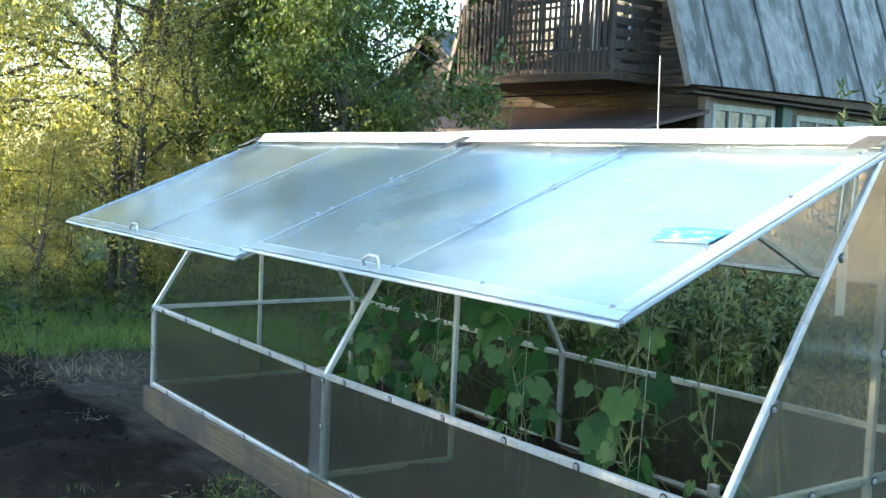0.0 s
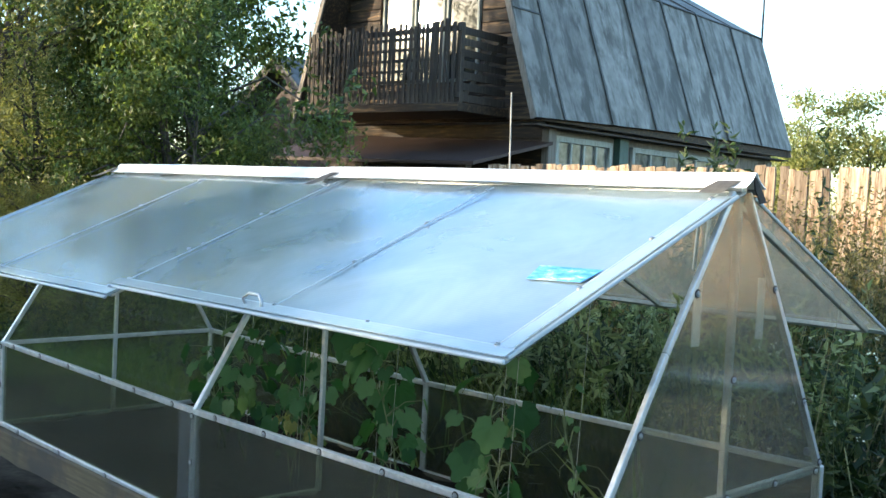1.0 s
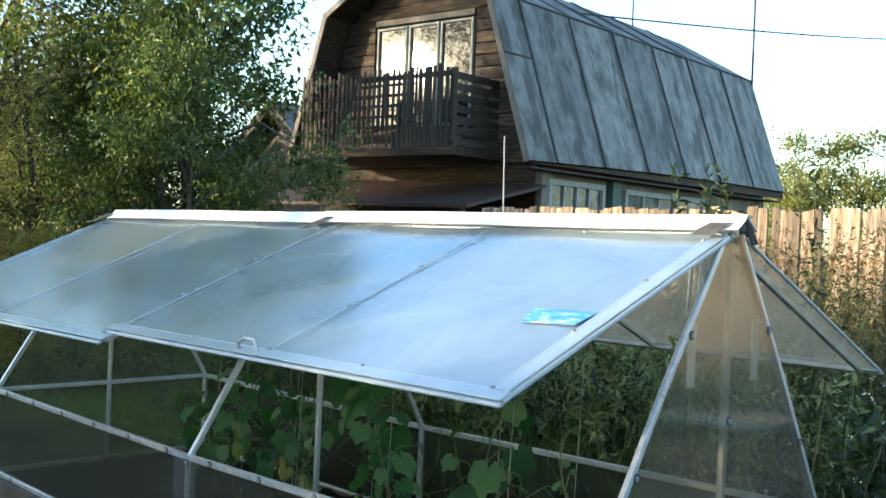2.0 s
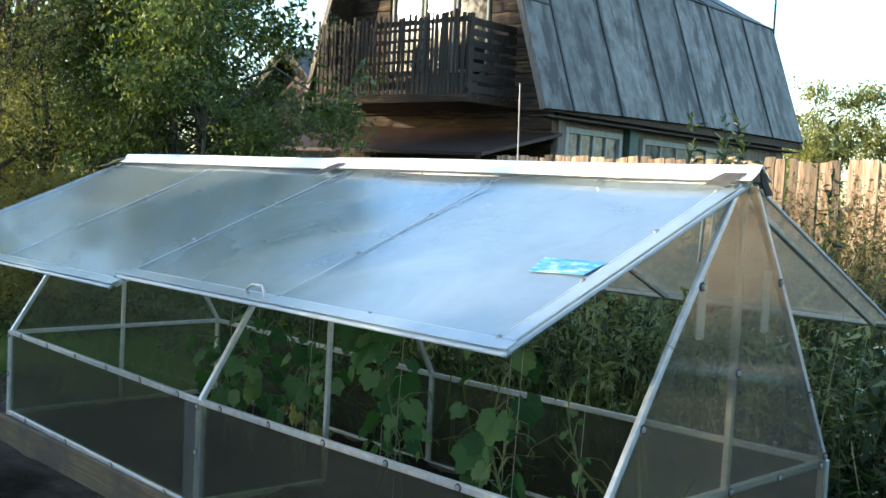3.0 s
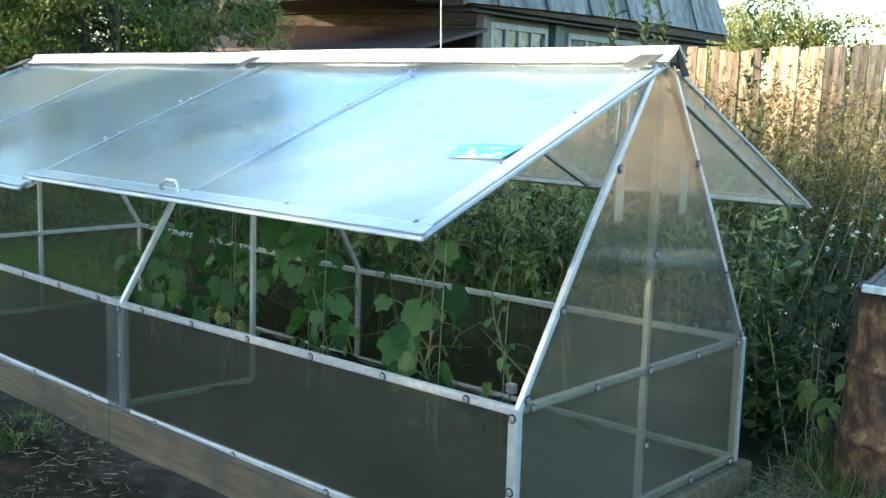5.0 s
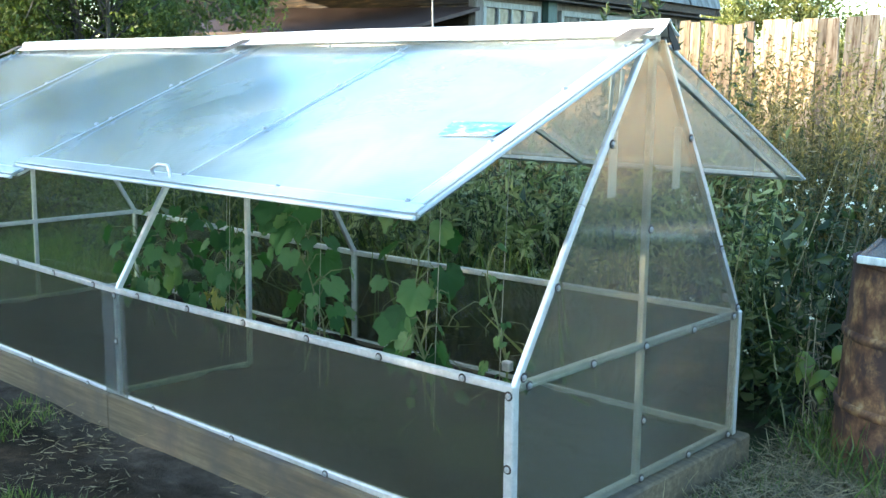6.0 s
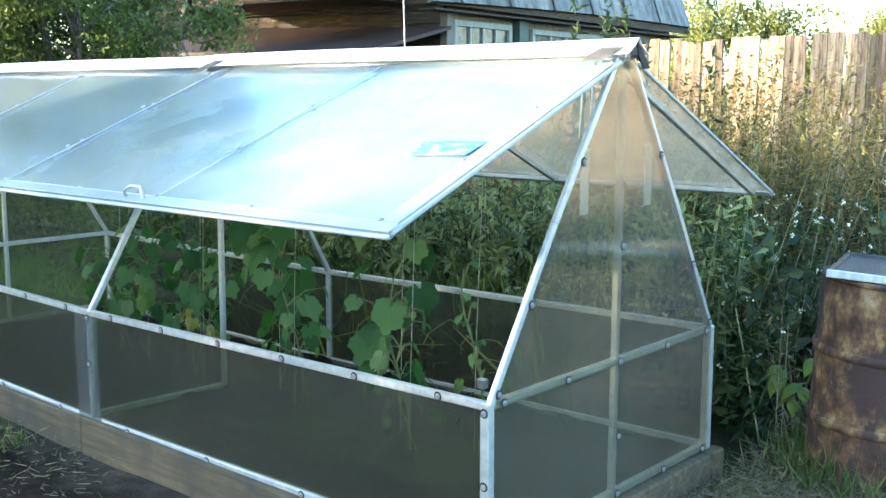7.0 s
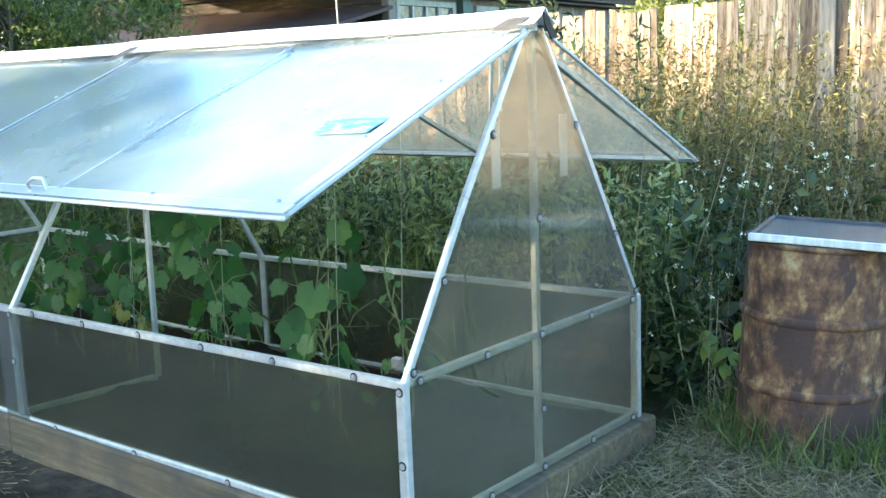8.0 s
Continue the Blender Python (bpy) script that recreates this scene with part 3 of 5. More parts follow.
    for x, y in ((-0.045, 0.612), (-0.075, 0.6)):
        part("gable_strip", beam((x, y - 0.015, 1.43), (x, y, 1.6), 0.018, 0.006, (1, 0, 0), 0.001), TUBE, g, "short metal stay under the lid")
    # sheets
    for y in (-0.002, WID - 0.002):
        for a, b in zip(xs, xs[1:]):
            quad_sheet(g, "side_sheet", (a + 0.012, y, Z0 + 0.004 + sag(a)), (b - 0.012, y, Z0 + 0.004 + sag(b)), (b - 0.012, y, Z1 + sag(b)), (a + 0.012, y, Z1 + sag(a)), (0, 0.004, 0), SHEET)
    for x, sheet in ((-LEN - 0.002, REARSHEET), (0.0135, GABLE)):
        quad_sheet(g, "gable_sheet", (x, 0.002, Z0 + 0.004), (x, WID - 0.002, Z0 + 0.004), (x, WID - 0.002, Z1), (x, 0.002, Z1), (0.004, 0, 0), sheet)
        quad_sheet(g, "gable_sheet", (x, 0.016, Z1 + 0.002), (x, WID - 0.016, Z1 + 0.002), (x, RY + 0.045, RZ - 0.02), (x, RY - 0.045, RZ - 0.02), (0.004, 0, 0), sheet)
    # overlapping sheet strips at the near posts, one hanging over the timber
    quad_sheet(g, "sheet_overlap", (MIDX - 0.1, -0.02, 0.01), (MIDX + 0.085, -0.021, 0.0), (MIDX + 0.085, -0.021, 0.62), (MIDX - 0.1, -0.02, 0.62), (0, 0.003, 0), OVERLAP)
    # ridge
    part("ridge_beam", beam((-LEN - 0.02, RY, RZ - 0.012), (0.02, RY, RZ - 0.012), 0.03, 0.03, (0, 0, 1), 0.003), TUBE, g)
    prof = [(-0.068, -0.012), (-0.045, 0.0), (-0.02, 0.018), (-0.003, 0.04), (0.003, 0.04), (0.02, 0.018), (0.045, 0.0), (0.068, -0.012)]
    for a, b, lift in ((-4.445, -2.2, 0.0), (-2.25, 0.06, 0.003)):
        bm = bmesh.new()
        rows = []
        for k in range(9):
            x = a + (b - a) * k / 8
            rows.append([bm.verts.new((x, RY + y, RZ + 0.005 + lift + z + 0.002 * math.sin(3 * x))) for y, z in prof])
        for r0, r1 in zip(rows, rows[1:]):
            for i in range(len(prof) - 1):
                bm.faces.new((r0[i], r1[i], r1[i + 1], r0[i + 1]))
        bmesh.ops.recalc_face_normals(bm, faces=bm.faces[:])
        bmesh.ops.solidify(bm, geom=bm.faces[:], thickness=0.003)
        part("ridge_cap", bm, RIDGE, g, "white plastic ridge cap", True)
    # rubber flaps below the cap
    for x in (-4.44, -2.17, -0.02):
        for s in (-1, 1):
            wide = 0.07 if x < -0.1 else 0.09
            bm = bmesh.new()
            pts = [(0.03, 0.02), (0.075, 0.0), (0.12, -0.026), (0.175, -0.045)]
            r = [[bm.verts.new((x + dx - 0.03 * i * (0.4 if s < 0 else 0), RY + s * p, RZ + q)) for dx in (-wide / 2, 0, wide / 2)] for i, (p, q) in enumerate(pts if x < -0.1 else pts[:3])]
            for r0, r1 in zip(r, r[1:]):
                for i in range(2):
                    bm.faces.new((r0[i], r0[i + 1], r1[i + 1], r1[i]))
            bmesh.ops.solidify(bm, geom=bm.faces[:], thickness=0.006)
            part("flap", bm, FLAPSTRIP, g, "grey-brown flap under the ridge cap")
    # dark piece stands in for the shade under the cap's far slope
    bm = bmesh.new()
    prism(bm, [(0.05, RY - 0.004, RZ + 0.04), (0.05, RY + 0.03, RZ + 0.01), (0.05, RY + 0.085, RZ - 0.05), (0.05, RY + 0.045, RZ - 0.055), (0.05, RY + 0.008, RZ - 0.01)], (0.006, 0, 0))
    part("cap_end_shade", bm, RUBBER_AND_SHADE, g, "dark piece at the ridge end, for the shade inside the cap")
    _, at = lid(g, -2.165, 0.045, -1, -0.467, 1.214, -1)
    lid(g, -4.465, -2.06, -1, -0.53, 1.178, 1)
    lid(g, -2.19, 0.02, 1, 1.945, 1.152, -1)
    lid(g, -4.465, -2.215, 1, 1.945, 1.152, 1)
    # leaflet lying on the near lid
    bm = bmesh.new()
    prism(bm, [at(-0.278, 0.708, 0.009), at(-0.04, 0.698, 0.009), at(-0.055, 0.79, 0.009), at(-0.256, 0.805, 0.009)], (0, 0, 0.0015))
    lf = new("leaflet", bm_mesh("leaflet", bm, LEAFLET))
    tagged(lf, "blue and white printed paper leaflet on the greenhouse lid", "leaflet")
    return g


timber_base()
greenhouse()


def soil_bed():
    nx, ny = 70, 24
    v = []
    for i in range(nx + 1):
        for j in range(ny + 1):
            x, y = -4.41 + 4.38 * i / nx, 0.02 + 1.38 * j / ny
            v.append((x, y, 0.15 + 0.03 * noise.noise((x * 5, y * 5, 1)) + 0.02 * noise.noise((x * 14, y * 14, 3))))
    f = [(i * (ny + 1) + j, (i + 1) * (ny + 1) + j, (i + 1) * (ny + 1) + j + 1, i * (ny + 1) + j + 1) for i in range(nx) for j in range(ny)]
    ob = new("soil_bed", mesh_of("soil_bed", v, f, SOIL, True))
    tagged(ob, "loose black soil bed inside the greenhouse", "soil", kind="stuff")


soil_bed()


def clods():
    """Loose lumps of dug soil beside the path."""
    rnd = np.random.default_rng(71)
    n = 800
    c = np.stack([rnd.uniform(-7.0, -2.2, n), rnd.uniform(-2.6, 0.15, n), np.zeros(n)], 1)
    c = c[c[:, 1] < -0.12 - 0.25 * np.abs(np.sin(c[:, 0] * 1.7)) + 0.35 * (c[:, 0] < -4.6)]
    n = len(c)
    r = 0.005 + 0.018 * rnd.random(n) ** 4
    for i in range(n):
        c[i, 2] = ground_height(c[i, 0], c[i, 1]) + r[i] * 0.1
    star = np.array([(1, 0, 0), (0, 1, 0), (-1, 0, 0), (0, -1, 0), (0, 0, 0.8), (0, 0, -0.8)], float)
    v = c[:, None, :] + (star + rnd.normal(0, 0.22, (n, 6, 3))) * r[:, None, None]
    tri = np.array([(0, 1, 4), (1, 2, 4), (2, 3, 4), (3, 0, 4), (1, 0, 5), (2, 1, 5), (3, 2, 5), (0, 3, 5)])
    f = (np.arange(n)[:, None, None] * 6 + tri).reshape(-1, 3)
    ob = new("soil_clods", mesh_of("soil_clods", v.reshape(-1, 3), f.tolist(), SOIL))
    tagged(ob, "loose lumps of freshly dug black soil", "soil", kind="stuff")


clods()


# ---- cucumber plants ----
def vine_leaf(seed, mat):
    """A five-pointed toothed blade, folded along its midrib, with drooping edges."""
    rnd = random.Random(seed)
    fold, droop, twist = rnd.uniform(0.05, 0.4), rnd.uniform(0.15, 0.6), rnd.uniform(-0.35, 0.35)
    out = []
    for k in range(31):
        a = math.pi * (-0.92 + 1.84 * k / 30)
        point = max(max(0.0, 1 - abs(a - c) * 2.3) * h for c, h in ((0, 0.19), (1.05, 0.1), (-1.05, 0.1), (2.1, 0.06), (-2.1, 0.06)))
        r = 0.46 + point + 0.022 * (-1) ** k + rnd.uniform(-0.02, 0.02)
        out.append((r * math.cos(a) + 0.3, r * math.sin(a)))

    def lift(x, y):
        return fold * abs(y) - droop * (x * x * 0.55 + y * y * 0.75) + twist * x * y

    n = len(out)
    v = [(0.12, 0, 0)]
    for f in (1.0, 0.72, 0.4):
        for x, y in out:
            px, py = (x - 0.12) * f + 0.12, y * f
            v.append((px, py, lift(px, py) + rnd.uniform(-0.035, 0.035) * f))
    f = []
    for k in range(n - 1):
        f += [(0, 1 + 2 * n + k, 2 + 2 * n + k), (1 + 2 * n + k, 1 + n + k, 2 + n + k, 2 + 2 * n + k), (1 + n + k, 1 + k, 2 + k, 2 + n + k)]
    return mesh_of("vine_leaf", v, f, mat, True)


LEAF_MESHES = [vine_leaf(s, CUCUMBER) for s in range(8)]
YELLOW_MESH = vine_leaf(9, YELLOWLEAF)


def cucumber(x, y, height, n, size, seed, label, spread=0.1, yellow=0, low=0.26):
    rnd = random.Random(seed)
    p = thing("cucumber_plant", (x, y, 0.12), label, "cucumber plant", group="cucumber plants in the bed")
    pts = [Vector((0.04 * math.sin(z * 7 + seed) + rnd.uniform(-0.012, 0.012), 0.04 * math.cos(z * 6 + seed), z)) for z in np.linspace(-0.02, height, 12)]
    part("stem", tube(pts, [0.005 - 0.0002 * i for i in range(12)], 5), STEM, p, "", True)
    part("twine", tube([(0, 0, 0), (0.01, 0.0, height * 0.6), (0.03, 0.03, 1.5)], [0.0013] * 3, 4), TWINE, p)
    for k in range(n):
        z = low + (height - low) * (k + rnd.random()) / n
        i = min(10, int(z / height * 11))
        a = rnd.gauss(-0.9, 1.3)
        r = spread * rnd.uniform(0.4, 1.3)
        at = Vector((pts[i].x + r * math.cos(a), pts[i].y + r * math.sin(a), z + 0.03))
        part("petiole", tube([pts[i], (pts[i] + at) / 2 + Vector((0, 0, 0.03)), at], [0.003, 0.0026, 0.002], 4), STEM, p)
        s = size * (0.45 + 0.75 * rnd.random() ** 1.3)
        m = Matrix.Translation(at) @ Euler((rnd.uniform(-0.7, 0.7), rnd.uniform(0.35, 1.4), a + rnd.uniform(-0.5, 0.5))).to_matrix().to_4x4() @ Matrix.Scale(s, 4)
        if k < yellow:
            piece("yellow_leaf", YELLOW_MESH, p, m, "yellowed leaf")
        else:
            piece("leaf", LEAF_MESHES[rnd.randrange(8)], p, m)
    # withered small leaves and curled tendrils low on the stem
    for k in range(9):
        a = rnd.uniform(0, math.tau)
        at = Vector((rnd.uniform(0.03, 0.17) * math.cos(a), rnd.uniform(0.03, 0.17) * math.sin(a), rnd.uniform(0.16, 0.36)))
        m = Matrix.Translation(at) @ Euler((rnd.uniform(-1.2, 1.2), rnd.uniform(0.2, 1.5), a)).to_matrix().to_4x4() @ Matrix.Diagonal((1, rnd.uniform(0.35, 0.9), 1, 1)) @ Matrix.Scale(rnd.uniform(0.035, 0.075), 4)
        piece("leaf", LEAF_MESHES[rnd.randrange(8)], p, m)
        if k % 2 == 0:
            foot = pts[rnd.randrange(2, 10)]
            curl = [foot + Vector((0.03 * q * math.cos(a) + 0.014 * math.sin(2.1 * q), 0.03 * q * math.sin(a) + 0.014 * math.cos(2.3 * q), 0.022 * q - 0.006 * q * q)) for q in range(7)]
            part("tendril", tube(curl, [0.0018] * 7, 4), STEM, p)
    return p


for x, y, h, n, s, sd, yl in ((-3.3, 0.8, 0.6, 20, 0.1, 1, 0), (-2.95, 0.75, 0.76, 38, 0.11, 2, 0), (-2.62, 0.85, 0.68, 32, 0.105, 3, 1), (-2.42, 0.72, 0.5, 12, 0.09, 4, 5),
                              (-1.92, 0.8, 0.92, 15, 0.16, 5, 0), (-1.72, 0.72, 0.8, 13, 0.145, 6, 0), (-1.1, 0.78, 0.94, 13, 0.165, 7, 0), (-0.9, 0.62, 0.62, 12, 0.12, 8, 0)):
    cucumber(x, y, h, n, s, sd, "green cucumber vine with broad leaves tied to twine" if yl < 3 else "small cucumber vine with yellowing leaves in black soil", 0.13, yl)
cucumber(-0.66, 0.74, 0.78, 14, 0.05, 12, "withered thin cucumber vine hanging from twine", 0.05)


# ---- rusty barrel ----
def barrel():
    b = thing("barrel", (0.53, 1.94, -0.02), "rusty brown steel barrel standing in grass beside the greenhouse", "barrel")
    b.matrix_basis = pose(0.505, 1.94, -0.03) @ Matrix.Rotation(radians(3), 4, Vector((-0.375, 0.927, 0)))
    prof = [(0.275, 0.0), (0.286, 0.0), (0.288, 0.015), (0.284, 0.03)]
    for ring in (0.14, 0.29, 0.43, 0.58, 0.72):
        prof += [(0.285, ring - 0.025), (0.286, ring), (0.285, ring + 0.025)]
    prof += [(0.284, 0.85), (0.283, 0.866), (0.27, 0.866), (0.268, 0.855)]

    def dent(bm):
        for v in bm.verts:
            d = 1 + 0.014 * noise.noise((v.co.x * 5, v.co.y * 5, v.co.z * 4))
            v.co.x *= d
            v.co.y *= d
        return bm

    part("body", dent(lathe(prof, 40)), RUST, b, "", True)
    for nm, r, z, wide, high in (("hoop", 0.289, 0.29, 0.009, 0.02), ("hoop", 0.289, 0.58, 0.009, 0.02), ("rim", 0.283, 0.872, 0.011, 0.012), ("rim", 0.283, 0.012, 0.01, 0.013)):
        bm = bmesh.new()
        rows = []
        for k in range(40):
            a = k * math.tau / 40
            rows.append([bm.verts.new(((r + wide * math.cos(c)) * math.cos(a), (r + wide * math.cos(c)) * math.sin(a), z + high * math.sin(c))) for c in (i * math.tau / 8 for i in range(8))])
        for k in range(40):
            p, q = rows[k], rows[(k + 1) % 40]
            for i in range(8):
                bm.faces.new((p[i], q[i], q[(i + 1) % 8], p[(i + 1) % 8]))
        part(nm, dent(bm), RUST, b, "", True)
    tray = thing("cover_tray", (0.575, 1.958, 0.832), "dark glazed tray with white rim covering the barrel", "cover", 12)
    tray.matrix_basis = pose(0.58, 1.965, 0.856, 0, 3, 12)
    part("pane", box((-0.25, -0.25, 0.008), (0.37, 0.25, 0.018)), DARKTRAY, tray)
    for lo, hi in (((-0.27, -0.27, 0), (0.39, -0.251, 0.03)), ((-0.27, 0.251, 0), (0.39, 0.27, 0.03)), ((-0.27, -0.25, 0), (-0.251, 0.25, 0.03)), ((0.371, -0.25, 0), (0.39, 0.25, 0.03))):
        part("rim", box(lo, hi, 0.003), WHITEPAINT if lo[1] < -0.26 else DARKTRAY, tray)


barrel()


# ---- fence ----
def fence():
    f = thing("fence", (-1.0, 5.0, 0), "tall weathered unpainted board fence lit by low sun", "fence")
    for z in (0.5, 1.55):
        part("fence_rail", box((-4.3, 0.03, z), (6.2, 0.08, z + 0.09), 0.005), GREYWOOD, f)
    for x in np.arange(-4.2, 6.3, 2.1):
        part("fence_post", box((x - 0.045, 0.085, -0.3), (x + 0.045, 0.17, 1.9), 0.008), GREYWOOD, f)
    part("batten", box((0.45, -0.034, 1.22), (0.565, -0.008, 2.02), 0.004), GREYWOOD, f, "grey-green plank nailed over the boards")
    rnd = random.Random(5)
    kinds = []
    for k in range(10):
        w = (0.065, 0.078, 0.085, 0.092, 0.105, 0.08, 0.115, 0.07, 0.088, 0.098)[k]
        bm = bmesh.new()
        rows = []
        for i, z in enumerate((0, 0.5, 1.0, 1.5, 1.93, 1.985)):
            a = w / 2 * (1 + rnd.uniform(-0.05, 0.05)) * (0.96 if i == 5 else 1)
            s = rnd.uniform(-0.005, 0.005)
            rows.append([bm.verts.new(p) for p in ((s - a, 0, z), (s + a, 0, z + (rnd.uniform(-0.02, 0.02) if i == 5 else 0)), (s + a, 0.022, z), (s - a, 0.022, z))])
        for r0, r1 in zip(rows, rows[1:]):
            for i in range(4):
                bm.faces.new((r0[i], r0[(i + 1) % 4], r1[(i + 1) % 4], r1[i]))
        bm.faces.new(rows[-1])
        bm.faces.new(rows[0][::-1])
        kinds.append((w, bm_mesh("fence_board", bm, FENCEWOOD)))
    x = -4.3
    while x < 6.2:
        w, me = kinds[rnd.randrange(10)]
        m = Matrix.Translation((x + w / 2, rnd.uniform(-0.006, 0.006), rnd.uniform(-0.02, 0.02))) @ pose(0, 0, 0, 0, rnd.uniform(-0.9, 0.9), 0)
        piece("fence_board", me, f, m)
        x += w + rnd.uniform(0.002, 0.013)


fence()


# ---- house ----
HY = 7.48


def mansard(z):
    """Half the width of the house at height z over the eave."""
    if z < 4.62:
        return 2.05 - (z - 2.58) * 0.66 / 2.04
    return max(0.0, 1.39 * (5.4 - z) / 0.78)


def casement(parent, x0, x1, z0, z1, y, bars=0):
    """A glazed sash in a wall that faces -y."""
    w = piece("window", bm_mesh("window", box((x0, y + 0.012, z0), (x1, y + 0.02, z1)), GLASS), parent)
    for lo, hi in (((x0 - 0.035, y - 0.02, z0 - 0.035), (x0, y + 0.035, z1 + 0.035)), ((x1, y - 0.02, z0 - 0.035), (x1 + 0.035, y + 0.035, z1 + 0.035)),
                   ((x0, y - 0.018, z0 - 0.035), (x1, y + 0.035, z0)), ((x0, y - 0.018, z1), (x1, y + 0.035, z1 + 0.035))):
        part("frame", box(lo, hi, 0.004), OLDPAINT, w)
    for k in range(bars):
        z = z0 + (z1 - z0) * (k + 1) / (bars + 1)
        part("glazing_bar", box((x0, y - 0.008, z - 0.012), (x1, y + 0.01, z + 0.012)), OLDPAINT, w)
    return w


def side_window(parent, y0, y1, z0, z1, x, mullions, bars):
    """A window in the wall that faces +x, with a lace curtain behind it."""
    w = piece("window", bm_mesh("window", box((x - 0.02, y0, z0), (x - 0.012, y1, z1)), DUSTY), parent)
    for lo, hi in (((x - 0.03, y0 - 0.07, z0 - 0.07), (x + 0.03, y0, z1 + 0.07)), ((x - 0.03, y1, z0 - 0.07), (x + 0.03, y1 + 0.07, z1 + 0.07)),
                   ((x - 0.03, y0, z0 - 0.07), (x + 0.028, y1, z0)), ((x - 0.03, y0, z1), (x + 0.028, y1, z1 + 0.07))):
        part("frame", box(lo, hi, 0.004), OLDPAINT, w)
    for k in range(mullions):
        y = y0 + (y1 - y0) * (k + 1) / (mullions + 1)
        part("mullion", box((x - 0.01, y - 0.02, z0), (x + 0.015, y + 0.02, z1)), OLDPAINT, w)
    for k in range(bars):
        z = z0 + (z1 - z0) * (k + 1) / (bars + 1)
        part("glazing_bar", box((x - 0.01, y0, z - 0.013), (x + 0.01, y1, z + 0.013)), OLDPAINT, w)
    return w


def house():
    h = thing("house", (-6.033, 6.549, 0), "old wooden country house with grey metal mansard roof and balcony", "house", 6.43)
    cx = -2.05
    # walls of the ground floor
    part("wall", box((cx - 1.85, 0.55, -0.1), (cx + 1.79, 0.6, 2.58)), DARKWOOD, h, "dark brown plank wall")
    part("wall", box((-0.30, 0.6, -0.1), (-0.25, HY - 0.2, 2.66)), GREYWOOD, h, "grey plank wall")
    part("wall", box((cx - 1.85, 0.6, -0.1), (cx - 1.8, HY - 0.2, 2.66)), DARKWOOD, h)
    part("wall", box((cx - 1.8, HY - 0.25, -0.1), (-0.3, HY - 0.2, 2.66)), DARKWOOD, h)
    z = 0.0
    rnd = random.Random(3)
    while z < 2.5:
        part("plank", box((cx - 1.9, 0.52, z + 0.006), (cx + 1.84, 0.548, z + 0.145), 0.006), DARKWOOD, h)
        z += 0.15
    # gable wall above the balcony, planked round the windows
    gy = 0.45
    z = 2.62
    while z < 5.25:
        a = mansard(z + 0.14) - 0.06
        if a < 0.1:
            break
        if 3.05 < z + 0.07 < 4.62:
            spans = [(-a, -0.86), (0.86, a)]
        else:
            spans = [(-a, a)]
        for s0, s1 in spans:
            if s1 - s0 > 0.05:
                part("plank", box((cx + s0, gy - 0.012 + rnd.uniform(-0.004, 0.004), z + 0.004), (cx + s1, gy + 0.03, z + 0.146), 0.005), DARKWOOD, h)
        z += 0.15
    bm = bmesh.new()
    prism(bm, [(cx - 1.98, gy + 0.05, 2.6), (cx + 1.98, gy + 0.05, 2.6), (cx + 1.33, gy + 0.05, 4.6), (cx, gy + 0.05, 5.35), (cx - 1.33, gy + 0.05, 4.6)], (0, 0.04, 0))
    part("gable_wall", bm, DARKWOOD, h)
    for x0, x1 in ((-0.78, -0.32), (-0.22, 0.22), (0.32, 0.78)):
        casement(h, cx + x0, cx + x1, 3.15, 4.42, gy, 1 if x0 < 0.3 else 0)
    part("window", box((cx - 0.7, gy + 0.0, 4.66), (cx + 0.3, gy + 0.012, 4.95)), GLASS, h)
    part("lintel", box((cx - 0.84, gy - 0.03, 4.48), (cx + 0.84, gy + 0.02, 4.56), 0.005), GREYWOOD, h)
    # roof
    zr, zb, zt = 2.60, 4.62, 5.40
    edges = [-0.02, 0.55, 1.66, 2.78, 3.9, 5.03, 6.25, HY + 0.05]
    roof = part("roof", box((cx - 0.02, 0.1, zt - 0.12), (cx + 0.02, HY - 0.05, zt - 0.03)), DARKWOOD, h)
    for side in (1, -1):
        low = [(cx + side * 2.05, zr), (cx + side * 1.39, zb), (cx, zt)]
        for (xa, za), (xb, zb2), tag in ((low[0], low[1], 0), (low[1], low[2], 1)):
            nrm = Vector((side * (zb2 - za), 0, abs(xb - xa))).normalized()
            for e0, e1 in zip(edges, edges[1:]):
                dz = 0.006 * rnd.uniform(-1, 1)
                rise0, rise1 = (0.1 * math.sin(min(e, 5.5) / 5.5 * 1.57) if tag == 0 else 0.0 for e in (e0, e1))
                bm = bmesh.new()
                prism(bm, [Vector((xa, e0, za + rise0)), Vector((xa, e1, za + rise1)), Vector((xb, e1, zb2)), Vector((xb, e0, zb2))], nrm * (0.012 + dz))
                part("roof_sheet", bm, ROOFMETAL, roof)
                # dark wood lining added below the sheet deepens the shade under the overhang
                bm = bmesh.new()
                prism(bm, [Vector((xa, e0 + 0.01, za + rise0)), Vector((xa, e1, za + rise1)), Vector((xb, e1, zb2)), Vector((xb, e0 + 0.01, zb2))], nrm * -0.02)
                bmesh.ops.translate(bm, verts=bm.verts[:], vec=nrm * -0.004)
                part("sheathing", bm, DARKWOOD, roof)
            for e in edges[1:-1]:
                rise = 0.1 * math.sin(min(e, 5.5) / 5.5 * 1.57) if tag == 0 else 0.0
                part("seam", beam(Vector((xa, e, za + rise)) + nrm * 0.018, Vector((xb, e, zb2)) + nrm * 0.018, 0.035, 0.03, tuple(nrm)), SEAM, roof)
            for e in (edges[0], edges[-1]):
                part("rake_board", beam(Vector((xa, e, za)) - nrm * 0.03, Vector((xb, e, zb2)) - nrm * 0.03, 0.025, 0.07, tuple(nrm)), GREYWOOD, roof)
